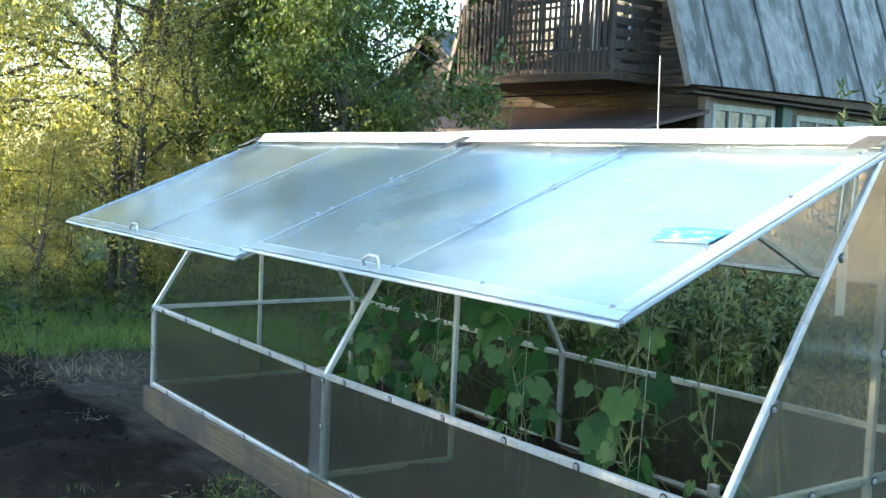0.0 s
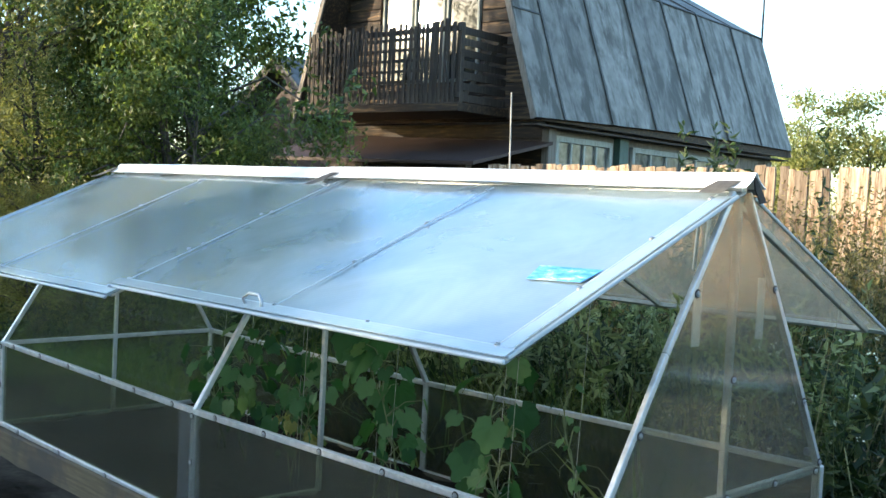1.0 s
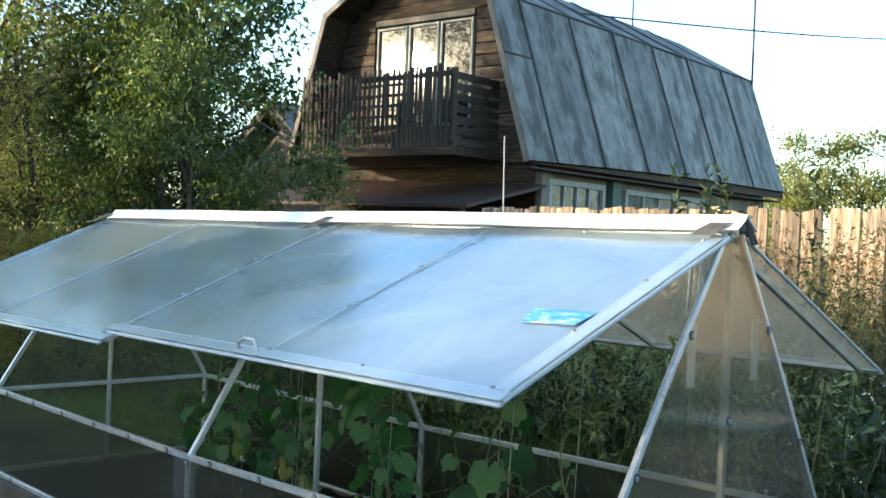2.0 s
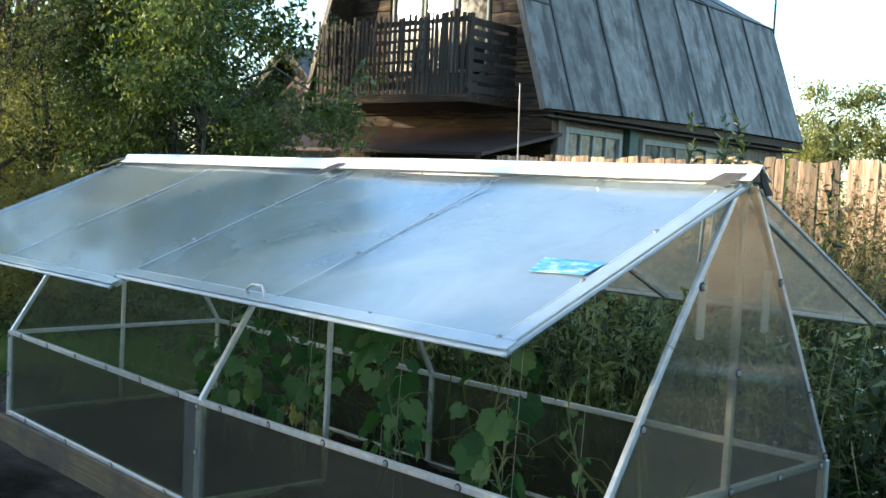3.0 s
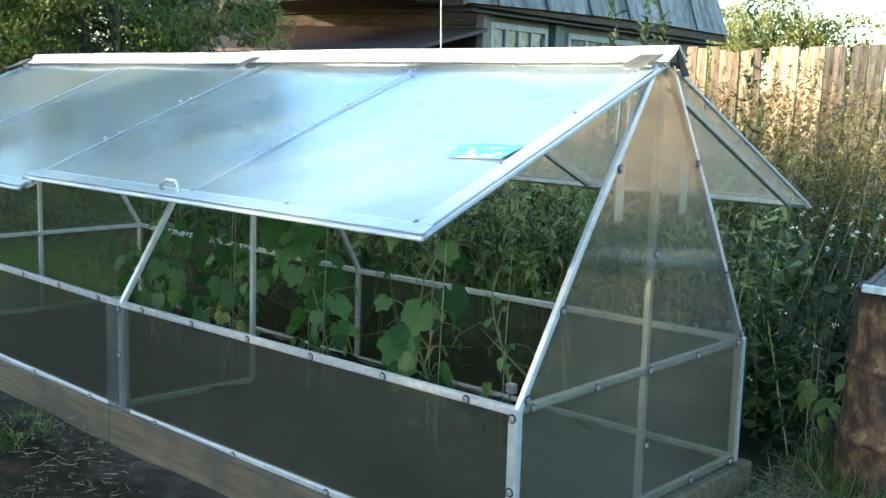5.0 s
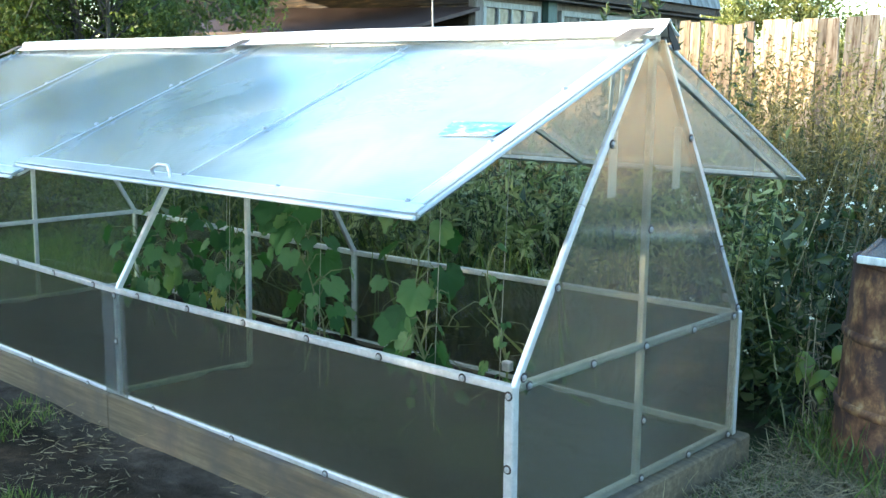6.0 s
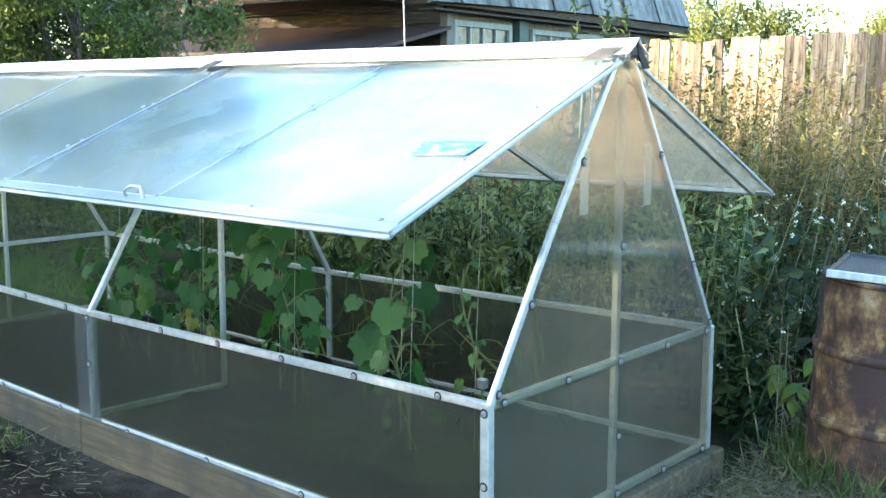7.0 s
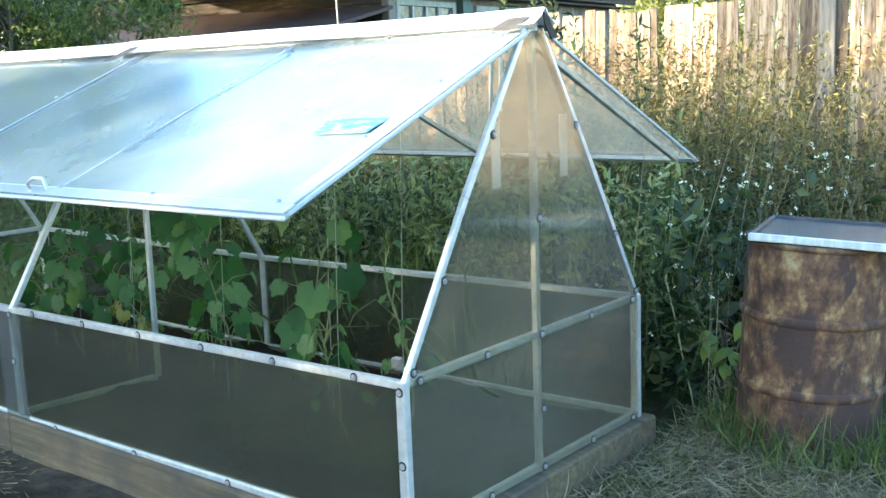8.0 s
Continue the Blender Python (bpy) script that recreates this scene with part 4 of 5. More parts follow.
        across = Vector((cx + side * 2.05, 0, zr)).lerp(Vector((cx + side * 1.39, 0, zb)), 0.63)
        out = Vector((side * (zb - zr), 0, 0.66)).normalized()
        part("seam", beam(across + out * 0.018, across + Vector((0, 0.53, 0)) + out * 0.018, 0.022, 0.02, tuple(out)), SEAM, roof)
        part("break_strip", beam((cx + side * 1.395, -0.02, zb + 0.01), (cx + side * 1.395, HY, zb + 0.01), 0.06, 0.02, (side, 0, 1.5)), SEAM, roof)
        part("eave_board", box((cx + side * 1.985 - 0.015, 0.02, zr - 0.015), (cx + side * 1.985 + 0.015, HY, zr + 0.15)), DARKWOOD, roof)
    part("soffit", box((-0.25, 0.05, 2.52), (-0.02, HY, 2.54)), DARKWOOD, h)
    # long side: windows and boards
    side_window(h, 0.78, 1.95, 1.3, 2.38, -0.22, 3, 3)
    side_window(h, 2.62, 4.9, 1.3, 2.36, -0.22, 4, 0)
    part("curtain", box((-0.242, 2.62, 1.3), (-0.24, 4.9, 2.36)), CURTAIN, h)
    part("corner_board", box((-0.26, 0.5, -0.1), (-0.16, 0.66, 2.52), 0.005), GREYWOOD, h)
    part("post_board", box((-0.26, 2.14, -0.1), (-0.15, 2.36, 2.55), 0.005), GREENPAINT, h, "flaking dark green door post")
    y = 5.05
    while y < HY - 0.3:
        part("plank", box((-0.25, y, 0), (-0.225, y + 0.13, 2.5), 0.004), GREYWOOD, h)
        y += 0.14
    # lean-to roof below the balcony
    bm = bmesh.new()
    prism(bm, [(cx - 1.9, 0.5, 2.42), (cx + 1.95, 0.5, 2.32), (cx + 1.75, -0.75, 2.02), (cx - 2.0, -0.75, 2.05)], (0, 0, 0.04))
    part("porch_roof", bm, BROWNBOARD, h, "dark brown sloping porch roof")
    for x in (-3.7, -2.1, -0.5):
        part("porch_post", box((x - 0.05, -0.68, -0.1), (x + 0.05, -0.58, 2.03), 0.005), DARKWOOD, h)
    # balcony
    bx0, bx1, by0, bz0, bz1 = cx - 1.22, cx + 1.27, -0.5, 2.74, 3.66
    bal = part("balcony", box((bx0 - 0.05, by0 - 0.03, bz0 - 0.1), (bx1 + 0.05, 0.43, bz0), 0.006), DARKWOOD, h, "weathered plank balcony")
    for z in (bz0 + 0.06, bz1 - 0.1):
        part("balcony_rail", box((bx0, by0 + 0.005, z), (bx1, by0 + 0.045, z + 0.06), 0.004), BALCONYWOOD, bal)
    for x in (bx0 + 0.03, bx1 - 0.03):
        part("balcony_post", box((x - 0.035, by0 + 0.046, bz0), (x + 0.035, by0 + 0.11, bz1), 0.004), BALCONYWOOD, bal)
    slats = [bm_mesh("slat", box((-w / 2, -0.012, 0), (w / 2, 0.0, ht), 0.003), BALCONYWOOD) for w, ht in ((0.045, 0.96), (0.055, 0.93), (0.04, 0.98), (0.06, 0.95))]
    x = bx0 + 0.02
    while x < bx1:
        piece("slat", slats[rnd.randrange(4)], bal, Matrix.Translation((x, by0 + rnd.uniform(-0.004, 0), bz0 - 0.02 + rnd.uniform(-0.01, 0.01))) @ pose(0, 0, 0, 0, rnd.uniform(-1, 1), 0))
        x += rnd.uniform(0.07, 0.088) if x < bx1 - 0.65 else 0.066
    for k in range(6):
        z = bz0 + 0.12 + k * 0.125
        part("lath", box((bx0 + 0.35, by0 + 0.002, z), (bx1 - 0.55, by0 + 0.014, z + 0.035), 0.002), BALCONYWOOD, bal)
    for k in range(7):
        z = bz0 + 0.02 + k * 0.128
        part("side_slat", box((bx1 - 0.012, by0 + 0.05, z), (bx1 + 0.006, 0.42, z + 0.085), 0.003), BALCONYWOOD, bal)
    part("side_slat", beam((bx1 - 0.02, by0 + 0.1, bz0 + 0.04), (bx1 - 0.02, 0.36, bz1 - 0.1), 0.012, 0.07, (0, 0, 1)), BALCONYWOOD, bal)
    return h


house()


def shed():
    s = thing("shed", (-12.0, 7.4, 0), "far small dark brown shed with pale metal gable roof", "shed", 6)
    bm = bmesh.new()
    prism(bm, [(-1.5, 0, 0), (1.0, 0, 0), (1.0, 0, 2.75), (-0.1, 0, 3.7), (-1.5, 0, 2.6)], (0, 3.5, 0))
    part("wall", bm, BROWNBOARD, s)
    for a, b in (((-0.1, 3.74), (1.25, 2.58)), ((-0.1, 3.74), (-1.75, 2.42))):
        bm = bmesh.new()
        prism(bm, [(a[0], -0.3, a[1]), (b[0], -0.3, b[1]), (b[0], 3.8, b[1]), (a[0], 3.8, a[1])], (0, 0, 0.05))
        part("roof", bm, ROOFMETAL, s)
        part("rake_board", beam((a[0], -0.28, a[1] - 0.06), (b[0], -0.28, b[1] - 0.06), 0.03, 0.12), BROWNBOARD, s)


shed()

stake = new("stake", bm_mesh("stake", tube([(-3.54, 3.45, -0.1), (-3.55, 3.45, 1.3), (-3.575, 3.44, 2.46)], [0.008, 0.007, 0.005], 8), STAKE, True))
tagged(stake, "thin pale wooden stake standing among weeds", "stake")
for nm, p, q, r in (("antenna_mast", (-7.5, 13.95, 3.2), (-7.5, 13.95, 8.5), 0.02), ("antenna_mast", (-8.65, 12.0, 4.9), (-8.65, 12.0, 8.0), 0.014)):
    ob = new(nm, bm_mesh(nm, tube([p, q], [r, r * 0.8], 6), CABLE, True))
    tagged(ob, "thin dark metal mast on the house roof", "mast")
pts = [Vector((-6.9, 8.4, 4.72)).lerp(Vector((-5.6, 21.0, 6.25)), k / 12) - Vector((0, 0, 0.12 * math.sin(math.pi * k / 12))) for k in range(13)]
ob = new("overhead_cable", bm_mesh("overhead_cable", tube(pts, [0.012] * 13, 5), CABLE, True))
tagged(ob, "black overhead cable running from the house", "cable")


# ---- trees ----
def tree_meshes(name, h, r, n_limb, n_leaf, leaf, seed, mat, low=0.2, droop=0.0, stems=1, clump=0.35):
    """Trunk with limbs, and a crown of leaves in clumps on the twigs."""
    rnd = np.random.default_rng(seed)
    stem_meshes, limbs = [], bmesh.new()
    tips = []
    for s in range(stems):
        a = rnd.uniform(0, math.tau)
        foot = Vector((0.25 * (stems > 1) * math.cos(a), 0.25 * (stems > 1) * math.sin(a), -0.1))
        lean = Vector((math.cos(a), math.sin(a), 0)) * (0.12 * h if stems > 1 else 0.04 * h)
        top = h * (rnd.uniform(0.75, 1.0) if stems > 1 else 1.0)
        pts = [foot + lean * (k / 7) ** 1.3 + Vector((0, 0, top * k / 7)) + Vector(rnd.normal(0, 0.05, 3)) for k in range(8)]
        bm = bmesh.new()
        add_tube(bm, pts, [0.016 * h * (1 - 0.12 * k) / (1 if stems == 1 else 1.8) for k in range(8)], 7)
        stem_meshes.append(bm_mesh(name + "_trunk", bm, BARK, True))
        for k in range(n_limb // stems):
            f = low + (0.97 - low) * rnd.random()
            i = f * 7
            p0 = pts[int(i)].lerp(pts[min(7, int(i) + 1)], i % 1)
            b = rnd.uniform(0, math.tau)
            reach = r * (0.55 + 0.6 * rnd.random()) * (1 - abs(f - 0.45) ** 1.6 * 1.1)
            up = reach * rnd.uniform(0.15, 0.8)
            mid = p0 + Vector((math.cos(b), math.sin(b), 0)) * reach * 0.55 + Vector((0, 0, up * 0.7))
            end = p0 + Vector((math.cos(b + 0.2), math.sin(b + 0.2), 0)) * reach + Vector((0, 0, up - droop * reach))
            add_tube(limbs, [p0, mid, end], [0.005 * h * (1.1 - f), 0.003 * h * (1.1 - f) + 0.004, 0.003], 5)
            for g in np.linspace(0.3, 1.0, 7):
                q = p0.lerp(mid, g / 0.55) if g < 0.55 else mid.lerp(end, (g - 0.55) / 0.45)
                tips.append(tuple(q))
    tips = np.array(tips)
    boughs = max(24, n_leaf // 260)
    b = tips[rnd.integers(0, len(tips), boughs)] + rnd.normal(0, clump * 0.5, (boughs, 3))
    c = b[rnd.integers(0, boughs, n_leaf // 10)] + rnd.normal(0, 1, (n_leaf // 10, 3)) * [clump * 0.95, clump * 0.95, clump * 0.55]
    base = np.repeat(c, 10, 0) + rnd.normal(0, clump * 0.3, (n_leaf // 10 * 10, 3))
    base[:, 2] = np.maximum(base[:, 2], 0.15)
    way = rnd.normal(size=base.shape) + [0, 0, -0.5 - droop]
    size = leaf[0] * rnd.uniform(0.6, 1.35, len(base))
    return stem_meshes, bm_mesh(name + "_branchwork", limbs, BARK, True), leaves(name + "_crown", base, way, size, size * leaf[1], mat)


def plant_trees(name, meshes, spots, label, category, group=""):
    for x, y, rz, s in spots:
        ob = thing(name, (x, y, 0), label, category, rz, group)
        for stem in meshes[0]:
            piece("trunk", stem, ob)
        tagged(piece("branchwork", meshes[1], ob), kind="stuff")
        tagged(piece("crown", meshes[2], ob), kind="stuff")
        ob.matrix_basis = pose(x, y, 0, 0, 0, rz) @ Matrix.Scale(s, 4)


WILLOWS = [tree_meshes("willow", 7.6, 2.1, 54, 32000, (0.06, 0.4), 11 + k, WILLOW, 0.06, 0.1, 4, 0.34) for k in range(2)]
CHERRIES = tree_meshes("bird_cherry", 7.0, 2.2, 60, 42000, (0.085, 0.5), 31, CHERRY, 0.03, 0.25, 3, 0.3)
CANOPY = tree_meshes("overhanging_cherry", 5.6, 1.8, 34, 10000, (0.085, 0.5), 33, CHERRY, 0.44, 0.35, 1, 0.26)
BIRCHES = tree_meshes("birch", 6.0, 1.5, 40, 7500, (0.12, 0.55), 41, BIRCH, 0.12, 0.2, 2, 0.32)
SHADE = tree_meshes("shade_tree", 6.2, 2.0, 44, 14000, (0.14, 0.6), 51, CHERRY, 0.05, 0.1, 3, 0.34)
AIRY = tree_meshes("airy_birch", 9.0, 1.8, 40, 5200, (0.14, 0.6), 61, BIRCH, 0.35, 0.2, 1, 0.3)

plant_trees("willow", WILLOWS[0], [(-9.6, 1.3, 20, 1.0), (-14.4, 1.3, 140, 1.05)], "leafy yellow-green willow with many thin stems behind the grass", "willow")
plant_trees("willow", WILLOWS[1], [(-10.4, -0.2, 70, 0.95), (-9.3, 2.5, 200, 0.62), (-12.9, 3.1, 310, 0.5)], "bushy olive-green willow in low evening sun", "willow")
plant_trees("willow_shrub", WILLOWS[0], [(-9.2, 0.4, 10, 0.27), (-10.2, 2.0, 100, 0.28), (-9.6, -1.2, 200, 0.24), (-11.0, 1.2, 300, 0.3), (-8.6, 1.9, 50, 0.24), (-11.2, -2.2, 150, 0.28), (-9.0, 3.4, 260, 0.27), (-12.2, 0.2, 20, 0.36), (-12.0, 4.2, 90, 0.34)], "low bushy willow shrub at the edge of the grass", "shrub")
plant_trees("bird_cherry", CHERRIES, [(-7.7, 3.25, 0, 0.62), (-14.3, 3.9, 120, 0.65), (-8.7, 4.0, 200, 0.36), (-9.1, 3.5, 80, 0.54)], "dark green bird cherry tree beside the house", "tree")
plant_trees("bird_cherry", CANOPY, [(-8.05, 3.45, 40, 1.0)], "tall bird cherry with branches hanging out beside the house", "tree")
plant_trees("birch", BIRCHES, [(-11.3, 22.2, 0, 0.82), (-8.9, 22.8, 130, 0.86), (-13.0, 24.5, 40, 0.75), (-6.5, 24.0, 240, 0.8), (-4.0, 22.0, 90, 0.75), (-1.0, 24.0, 10, 0.8), (3.0, 22.0, 10, 0.8)], "pale yellow-green birch beyond the board fence", "birch")

# unseen tree belt behind the path, added to shade the garden from low sun
spots = []
rnd = random.Random(8)
ax = Vector((0.819, -0.574, 0))
away = Vector((-0.574, -0.819, 0))
for k in range(-14, 18):
    p = Vector((-1.5, 1.0, 0)) + away * (14.5 + rnd.uniform(-0.4, 0.4)) + ax * (k * 1.15 + rnd.uniform(-0.2, 0.2))
    spots.append((p.x, p.y, rnd.uniform(0, 360), (0.658 if k > -5 else 0.36) + rnd.uniform(-0.012, 0.012)))
plant_trees("shade_caster", SHADE, spots, "unseen tree in a dense row behind the garden path, added to cast shade", "tree", "hedge trees")
# unseen sparse birch farther back, added to break up the sun on the fence
spots = []
for k in (-0.5,):
    p = Vector((-1.5, 1.0, 0)) + away * (17.5 + rnd.uniform(-1.0, 1.5)) + ax * (k * 1.9 + rnd.uniform(-0.5, 0.5))
    spots.append((p.x, p.y, rnd.uniform(0, 360), rnd.uniform(0.8, 1.05)))
plant_trees("dapple_birch", AIRY, spots, "unseen tall thin birch with sparse leaves, added to dapple the sun", "birch", "tall birches")


# ---- weeds, grass and straw ----
def weeds(name, spots, height, per, leaf, mat, label, seed, lean=0.12, up=0.35):
    """Upright stalks with leaves all along them."""
    rnd = np.random.default_rng(seed)
    n = len(spots)
    h = height[0] + (height[1] - height[0]) * rnd.random(n)
    tilt = rnd.normal(0, lean, (n, 2))
    f = rnd.uniform(0.12, 1.0, (n, per))
    base = np.zeros((n, per, 3))
    base[..., :2] = spots[:, None, :] + tilt[:, None, :] * (f ** 1.5)[..., None] * h[:, None, None]
    base[..., 2] = f * h[:, None]
    way = rnd.normal(size=(n, per, 3)) + [0, 0, up]
    size = leaf[0] * rnd.uniform(0.5, 1.3, (n, per)) * (1.15 - 0.6 * f)
    me = leaves(name, base.reshape(-1, 3), way.reshape(-1, 3), size.ravel(), (size * leaf[1]).ravel(), mat)
    ob = tagged(new(name, me), label, "weeds", kind="stuff")
    # stalks: long thin blades
    low = np.concatenate([spots, np.zeros((n, 1))], 1)
    top = np.concatenate([tilt * h[:, None], h[:, None]], 1)
    st = leaves(name + "_stalks", low, top, np.linalg.norm(top, axis=1), 0.0065, mat, 0.0)
    tagged(new(name + "_stalks", st), "thin stalks of the tall weeds", "weeds", kind="stuff")
    return base, h


def strew(n, x0, x1, y0, y1, seed, keep=None):
    rnd = np.random.default_rng(seed)
    p = np.stack([rnd.uniform(x0, x1, n), rnd.uniform(y0, y1, n)], 1)
    if keep is not None:
        p = p[[bool(keep(a, b)) for a, b in p]]
    return p


def off_path(x, y):
    return not (x > -0.05 and y < 2.75 + 0.25 * math.sin(3 * x)) and (x - 0.53) ** 2 + (y - 1.94) ** 2 > 0.16


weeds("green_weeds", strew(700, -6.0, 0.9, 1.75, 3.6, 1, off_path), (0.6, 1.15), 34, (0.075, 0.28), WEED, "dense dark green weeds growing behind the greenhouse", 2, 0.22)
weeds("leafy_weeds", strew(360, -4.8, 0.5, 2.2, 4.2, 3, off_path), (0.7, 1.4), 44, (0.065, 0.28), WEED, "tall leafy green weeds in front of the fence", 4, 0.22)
weeds("tall_weeds", strew(820, -4.8, 1.2, 3.1, 4.85, 5, off_path), (0.9, 1.8), 46, (0.06, 0.3), SUNWEED, "tall weeds against the board fence, golden sun put into their colour", 6, 0.22)
weeds("sunlit_shoots", strew(430, -2.4, -0.25, 3.2, 4.8, 55), (1.2, 1.9), 64, (0.062, 0.32), SUNWEED, "sunlit yellow-green shoots crowding against the board fence", 56, 0.2)
weeds("dry_stalks", strew(560, -3.5, 0.9, 2.0, 4.7, 45, off_path), (0.7, 1.7), 6, (0.06, 0.2), STRAW, "dry brown stalks standing in the weeds", 46, 0.3)
weeds("willow_sprouts", strew(240, -3.4, -0.35, 1.85, 2.9, 41, off_path), (0.8, 1.35), 34, (0.115, 0.3), SPROUT, "pale leafy willow sprouts behind the greenhouse", 42, 0.16)
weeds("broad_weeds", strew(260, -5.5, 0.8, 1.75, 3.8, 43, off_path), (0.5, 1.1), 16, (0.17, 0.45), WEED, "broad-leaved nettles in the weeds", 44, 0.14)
weeds("dry_corner_stalks", strew(34, -0.02, 0.3, 1.75, 2.7, 47), (0.4, 0.95), 8, (0.06, 0.25), STRAW, "dry pale stalks beside the barrel", 48, 0.35)
weeds("fireweed", np.array([[-1.36, 3.0], [-1.42, 2.95], [-1.5, 3.05], [-1.3, 3.1], [-1.56, 2.9], [-1.44, 3.12], [-1.75, 3.4], [-0.9, 3.1], [-1.62, 3.0]]), (1.8, 2.22), 110, (0.13, 0.26), WEED, "tall fireweed stems rising above the ridge", 7, 0.03)
weeds("low_weeds", strew(1000, 0.5, 6.0, 2.6, 4.9, 31, off_path), (0.3, 0.8), 24, (0.1, 0.3), WEED, "knee-high green weeds along the fence", 32)
fl = strew(150, -1.0, 0.5, 1.8, 3.4, 9)
rr = np.random.default_rng(10)
fb = np.repeat(np.concatenate([fl, rr.uniform(0.35, 1.15, (len(fl), 1))], 1), 6, 0)
tagged(new("white_flowers", leaves("white_flowers", fb + rr.normal(0, 0.006, fb.shape), rr.normal(size=fb.shape) * [1, 1, 0.3] + [0, 0, 0.6], 0.012, 0.011, FLOWER)), "tiny white flowers among the green weeds", "flowers", kind="stuff")


def ovate_leaf(mat):
    """A pointed oval blade with a raised midrib and drooping tip."""
    v, f = [], []
    for i in range(7):
        u = i / 6
        w = 0.34 * math.sin(math.pi * u ** 0.75) + 0.004
        z = 0.1 * math.sin(math.pi * u) - 0.22 * u * u
        v += [(u, -w, z - 0.06), (u, -w * 0.5, z - 0.015), (u, 0, z - 0.03), (u, w * 0.5, z - 0.015), (u, w, z - 0.06)]
    for i in range(6):
        for k in range(4):
            a = i * 5 + k
            f.append((a, a + 5, a + 6, a + 1))
    return mesh_of("ovate_leaf", v, f, mat, True)


OVATE = ovate_leaf(POTATO)


def broad_weed():
    rnd = random.Random(4)
    p = thing("broad_leaved_weed", (0.13, 2.03, 0), "yellow-green broad-leaved weed beside the rusty barrel", "weed")
    for k, (dx, dy, z) in enumerate(((-0.06, -0.06, 0.4), (0.05, -0.08, 0.34), (0.07, 0.02, 0.44), (-0.1, 0.03, 0.33), (0.0, -0.05, 0.27))):
        end = Vector((dx, dy, z))
        part("stem", tube([(0, 0, 0), (dx * 0.3, dy * 0.3, z * 0.6), end], [0.005, 0.004, 0.0025], 5), STEM, p, "", True)
        for q in range(3):
            a = -1.0 + (q - 1) * 1.25 + rnd.uniform(-0.3, 0.3)
            m = Matrix.Translation(end + Vector((0, 0, -0.012 * q))) @ Euler((rnd.uniform(-0.3, 0.3), rnd.uniform(0.35, 0.95), a)).to_matrix().to_4x4() @ Matrix.Scale(rnd.uniform(0.075, 0.115), 4)
            piece("leaf", OVATE, p, m)


def pale_stalk():
    rnd = random.Random(6)
    p = thing("dry_stalk", (-0.02, 2.0, 0), "pale yellow-green broken weed stalk beside the greenhouse", "weed stalk")
    pts = [Vector((-0.02 * k, -0.008 * k + 0.005 * math.sin(2.0 * k), 0.105 * k)) for k in range(7)]
    part("stem", tube(pts, [0.0045, 0.0044, 0.0042, 0.004, 0.0038, 0.0034, 0.003], 6), PALESTEM, p, "", True)
    for k, a, d in ((4, -2.6, 0.5), (4, -0.3, 0.1), (4, -1.2, 0.4), (3, -2.9, 0.7), (2, -0.6, 0.8)):
        m = Matrix.Translation(pts[k]) @ Euler((0, d, a)).to_matrix().to_4x4() @ Matrix.Diagonal((rnd.uniform(0.06, 0.1), 0.02, 0.05, 1))
        piece("leaf", OVATE, p, m)


broad_weed()
pale_stalk()


def blades(name, spots, height, mat, label, seed, flat=0.0, per=5):
    rnd = np.random.default_rng(seed)
    p = np.repeat(spots, per, 0) + rnd.normal(0, 0.03, (len(spots) * per, 2))
    base = np.concatenate([p, np.full((len(p), 1), 0.0)], 1)
    if flat:
        base[:, 2] = rnd.uniform(0.01, 0.04, len(p))
    way = rnd.normal(size=(len(p), 3)) * [1, 1, 0.25 if not flat else 0.12] * 0.45 + [0, 0, 1.0 - flat]
    size = rnd.uniform(*height, len(p))
    me = bent_blades(name, base, way, size, np.maximum(0.004, size * 0.026), mat, 0.3 if flat else 0.7)
    tagged(new(name, me), label, "grass", kind="stuff")


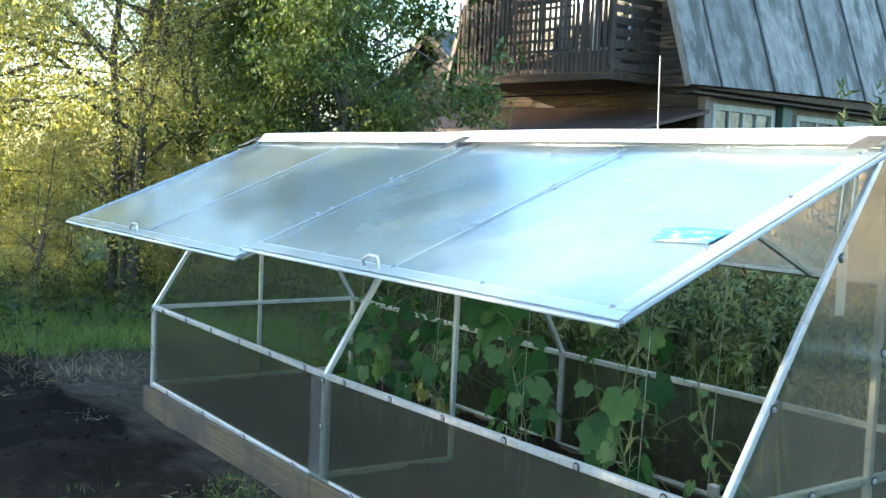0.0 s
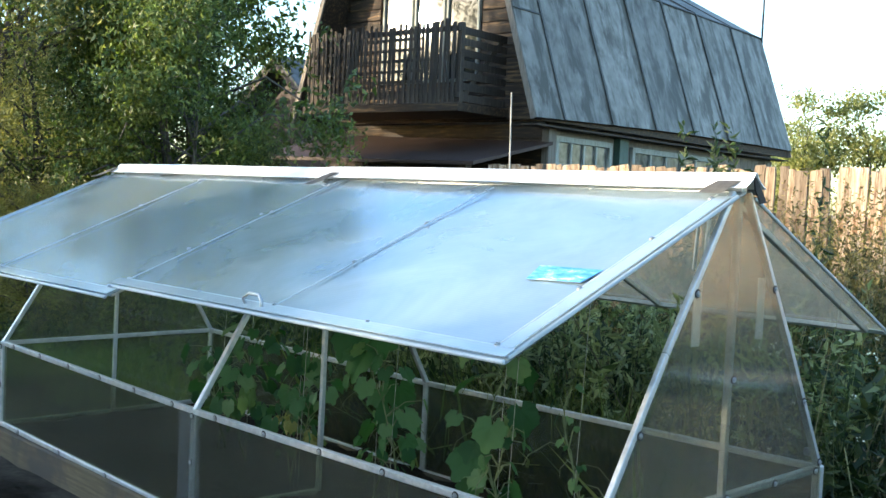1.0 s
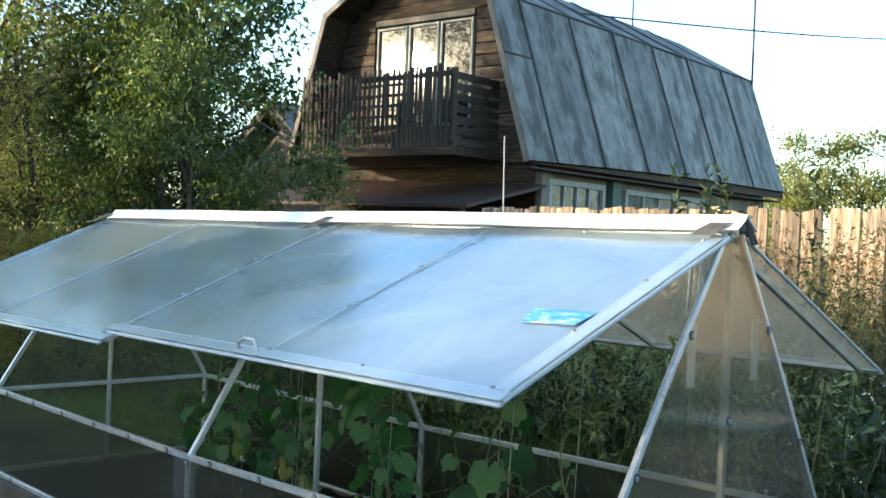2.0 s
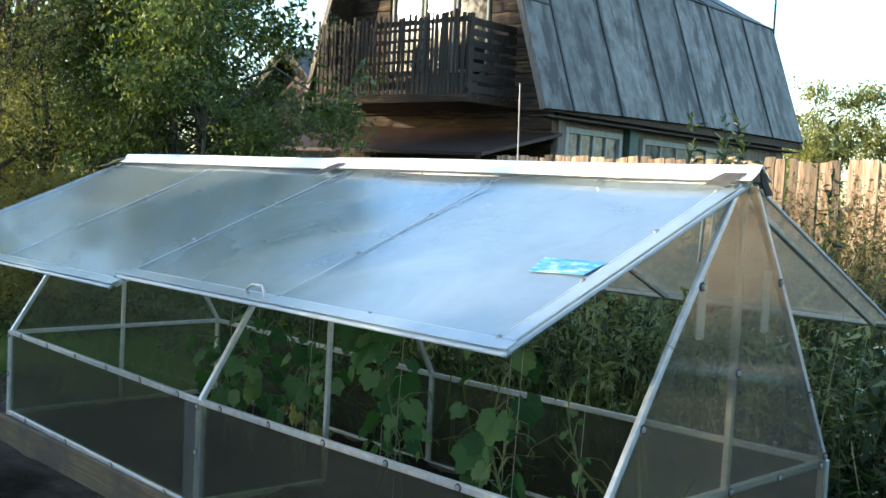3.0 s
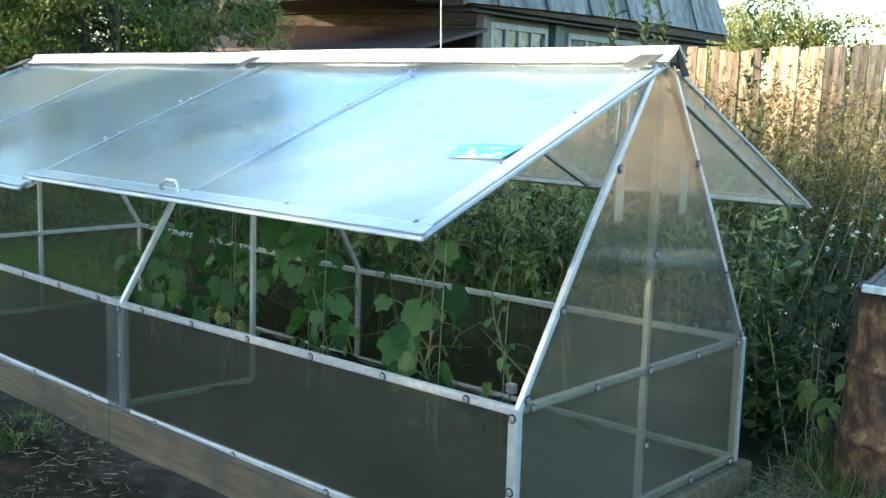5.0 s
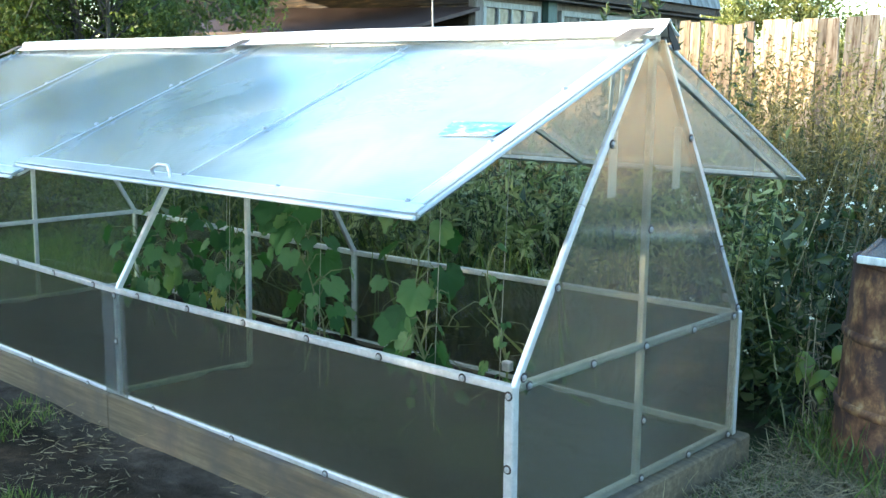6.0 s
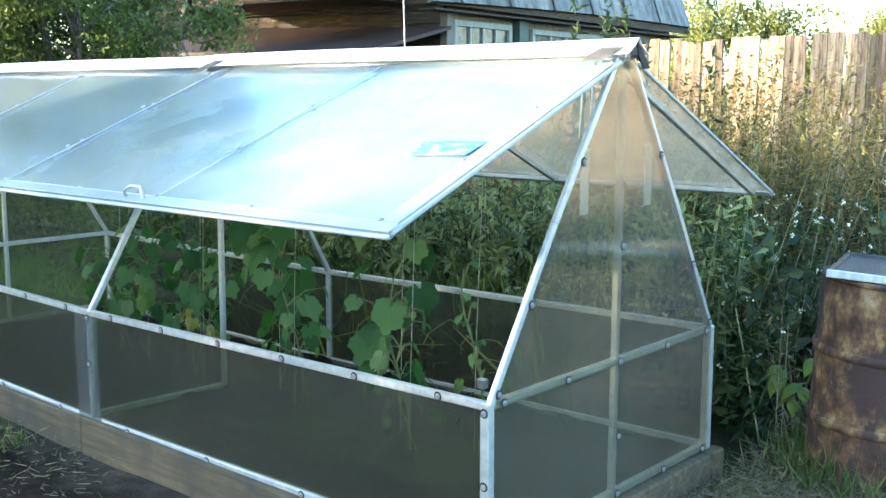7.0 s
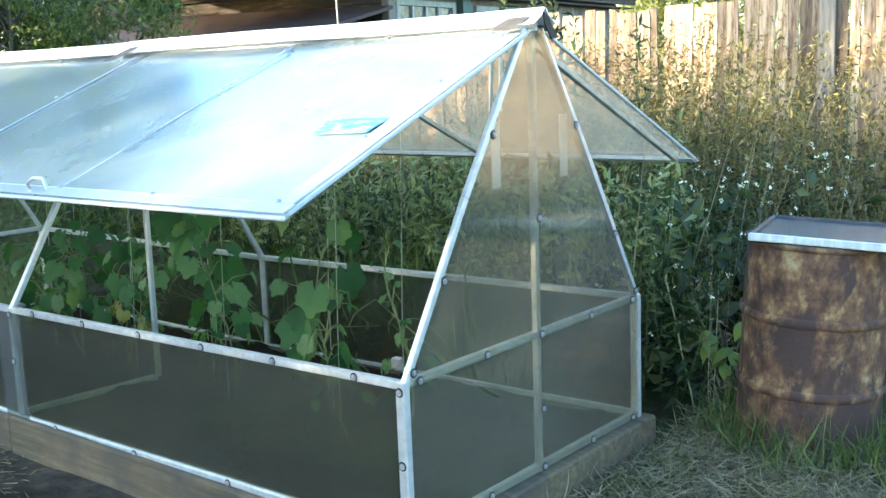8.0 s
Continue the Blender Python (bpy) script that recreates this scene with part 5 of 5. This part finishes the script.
blades("tall_grass", strew(380, -3.6, -0.7, 1.55, 2.2, 61), (0.35, 0.95), GRASS, "tall bright green grass behind the greenhouse", 62, 0.0, 4)
blades("meadow_grass", strew(20000, -13.0, -5.9, -3.5, 5.5, 11, lambda x, y: x < -6.5 + 0.9 * noise.noise((x * 0.8, y * 0.8, 3)) + 0.4 * noise.noise((x * 3, y * 3, 3))), (0.05, 0.2), MEADOW, "rough green grass below the willows", 12)
blades("meadow_straw", strew(2500, -12.0, -5.2, -0.6, 4.0, 51), (0.03, 0.13), STRAW, "dry grass mixed into the meadow", 52, 0.5, 3)
blades("side_grass", strew(3000, -7.2, -4.6, 0.3, 4.5, 13, lambda x, y: y > 0.9 + 0.5 * noise.noise((x * 1.5, y * 1.5, 9))), (0.05, 0.25), MEADOW, "rough green grass beside the greenhouse", 14)
weeds("meadow_weeds", strew(500, -10.5, -7.2, -2.0, 4.0, 53), (0.15, 0.6), 12, (0.1, 0.35), WEED, "scattered leafy weeds under the willows", 54, 0.3)
blades("path_grass", strew(2600, -3.0, 0.5, -1.6, -0.15, 15, lambda x, y: noise.noise((x * 1.7, y * 1.7, 2)) > 0.12), (0.03, 0.09), GRASS, "sparse low grass tufts on the trodden path", 16)
blades("path_straw", strew(3400, -6.2, 0.8, -1.8, -0.08, 17, lambda x, y: noise.noise((x * 1.1, y * 1.1, 7)) > (-0.1 if x > -2.8 else 0.3)), (0.02, 0.07), STRAW, "dry straw strewn over the dark path", 18, 0.97, 2)
blades("garden_grass", strew(5000, -1.0, 7.0, -7.0, 2.4, 61, lambda x, y: (x > 1.2 or y < -1.2) and noise.noise((x * 1.3, y * 1.3, 8)) > -0.15), (0.03, 0.14), GRASS, "short trodden grass of the garden path", 62)
blades("corner_straw", strew(5500, 0.06, 1.8, 0.6, 2.3, 19), (0.04, 0.16), STRAW, "dry flattened grass between greenhouse and barrel", 20, 0.9, 3)
blades("barrel_grass", strew(800, 0.1, 2.2, 1.35, 2.4, 22, lambda x, y: (x - 0.53) ** 2 + (y - 1.94) ** 2 > 0.088 and y > 1.5 + 0.12 * math.sin(9 * x) - 0.2 * (x - 0.5)), (0.08, 0.3), GRASS, "green grass round the foot of the barrel", 23)
blades("corner_grass", strew(450, 0.06, 1.6, 0.9, 1.9, 24, lambda x, y: noise.noise((x * 3, y * 3, 5)) > 0.0), (0.03, 0.12), GRASS, "short grass tufts beside the timber base", 25)
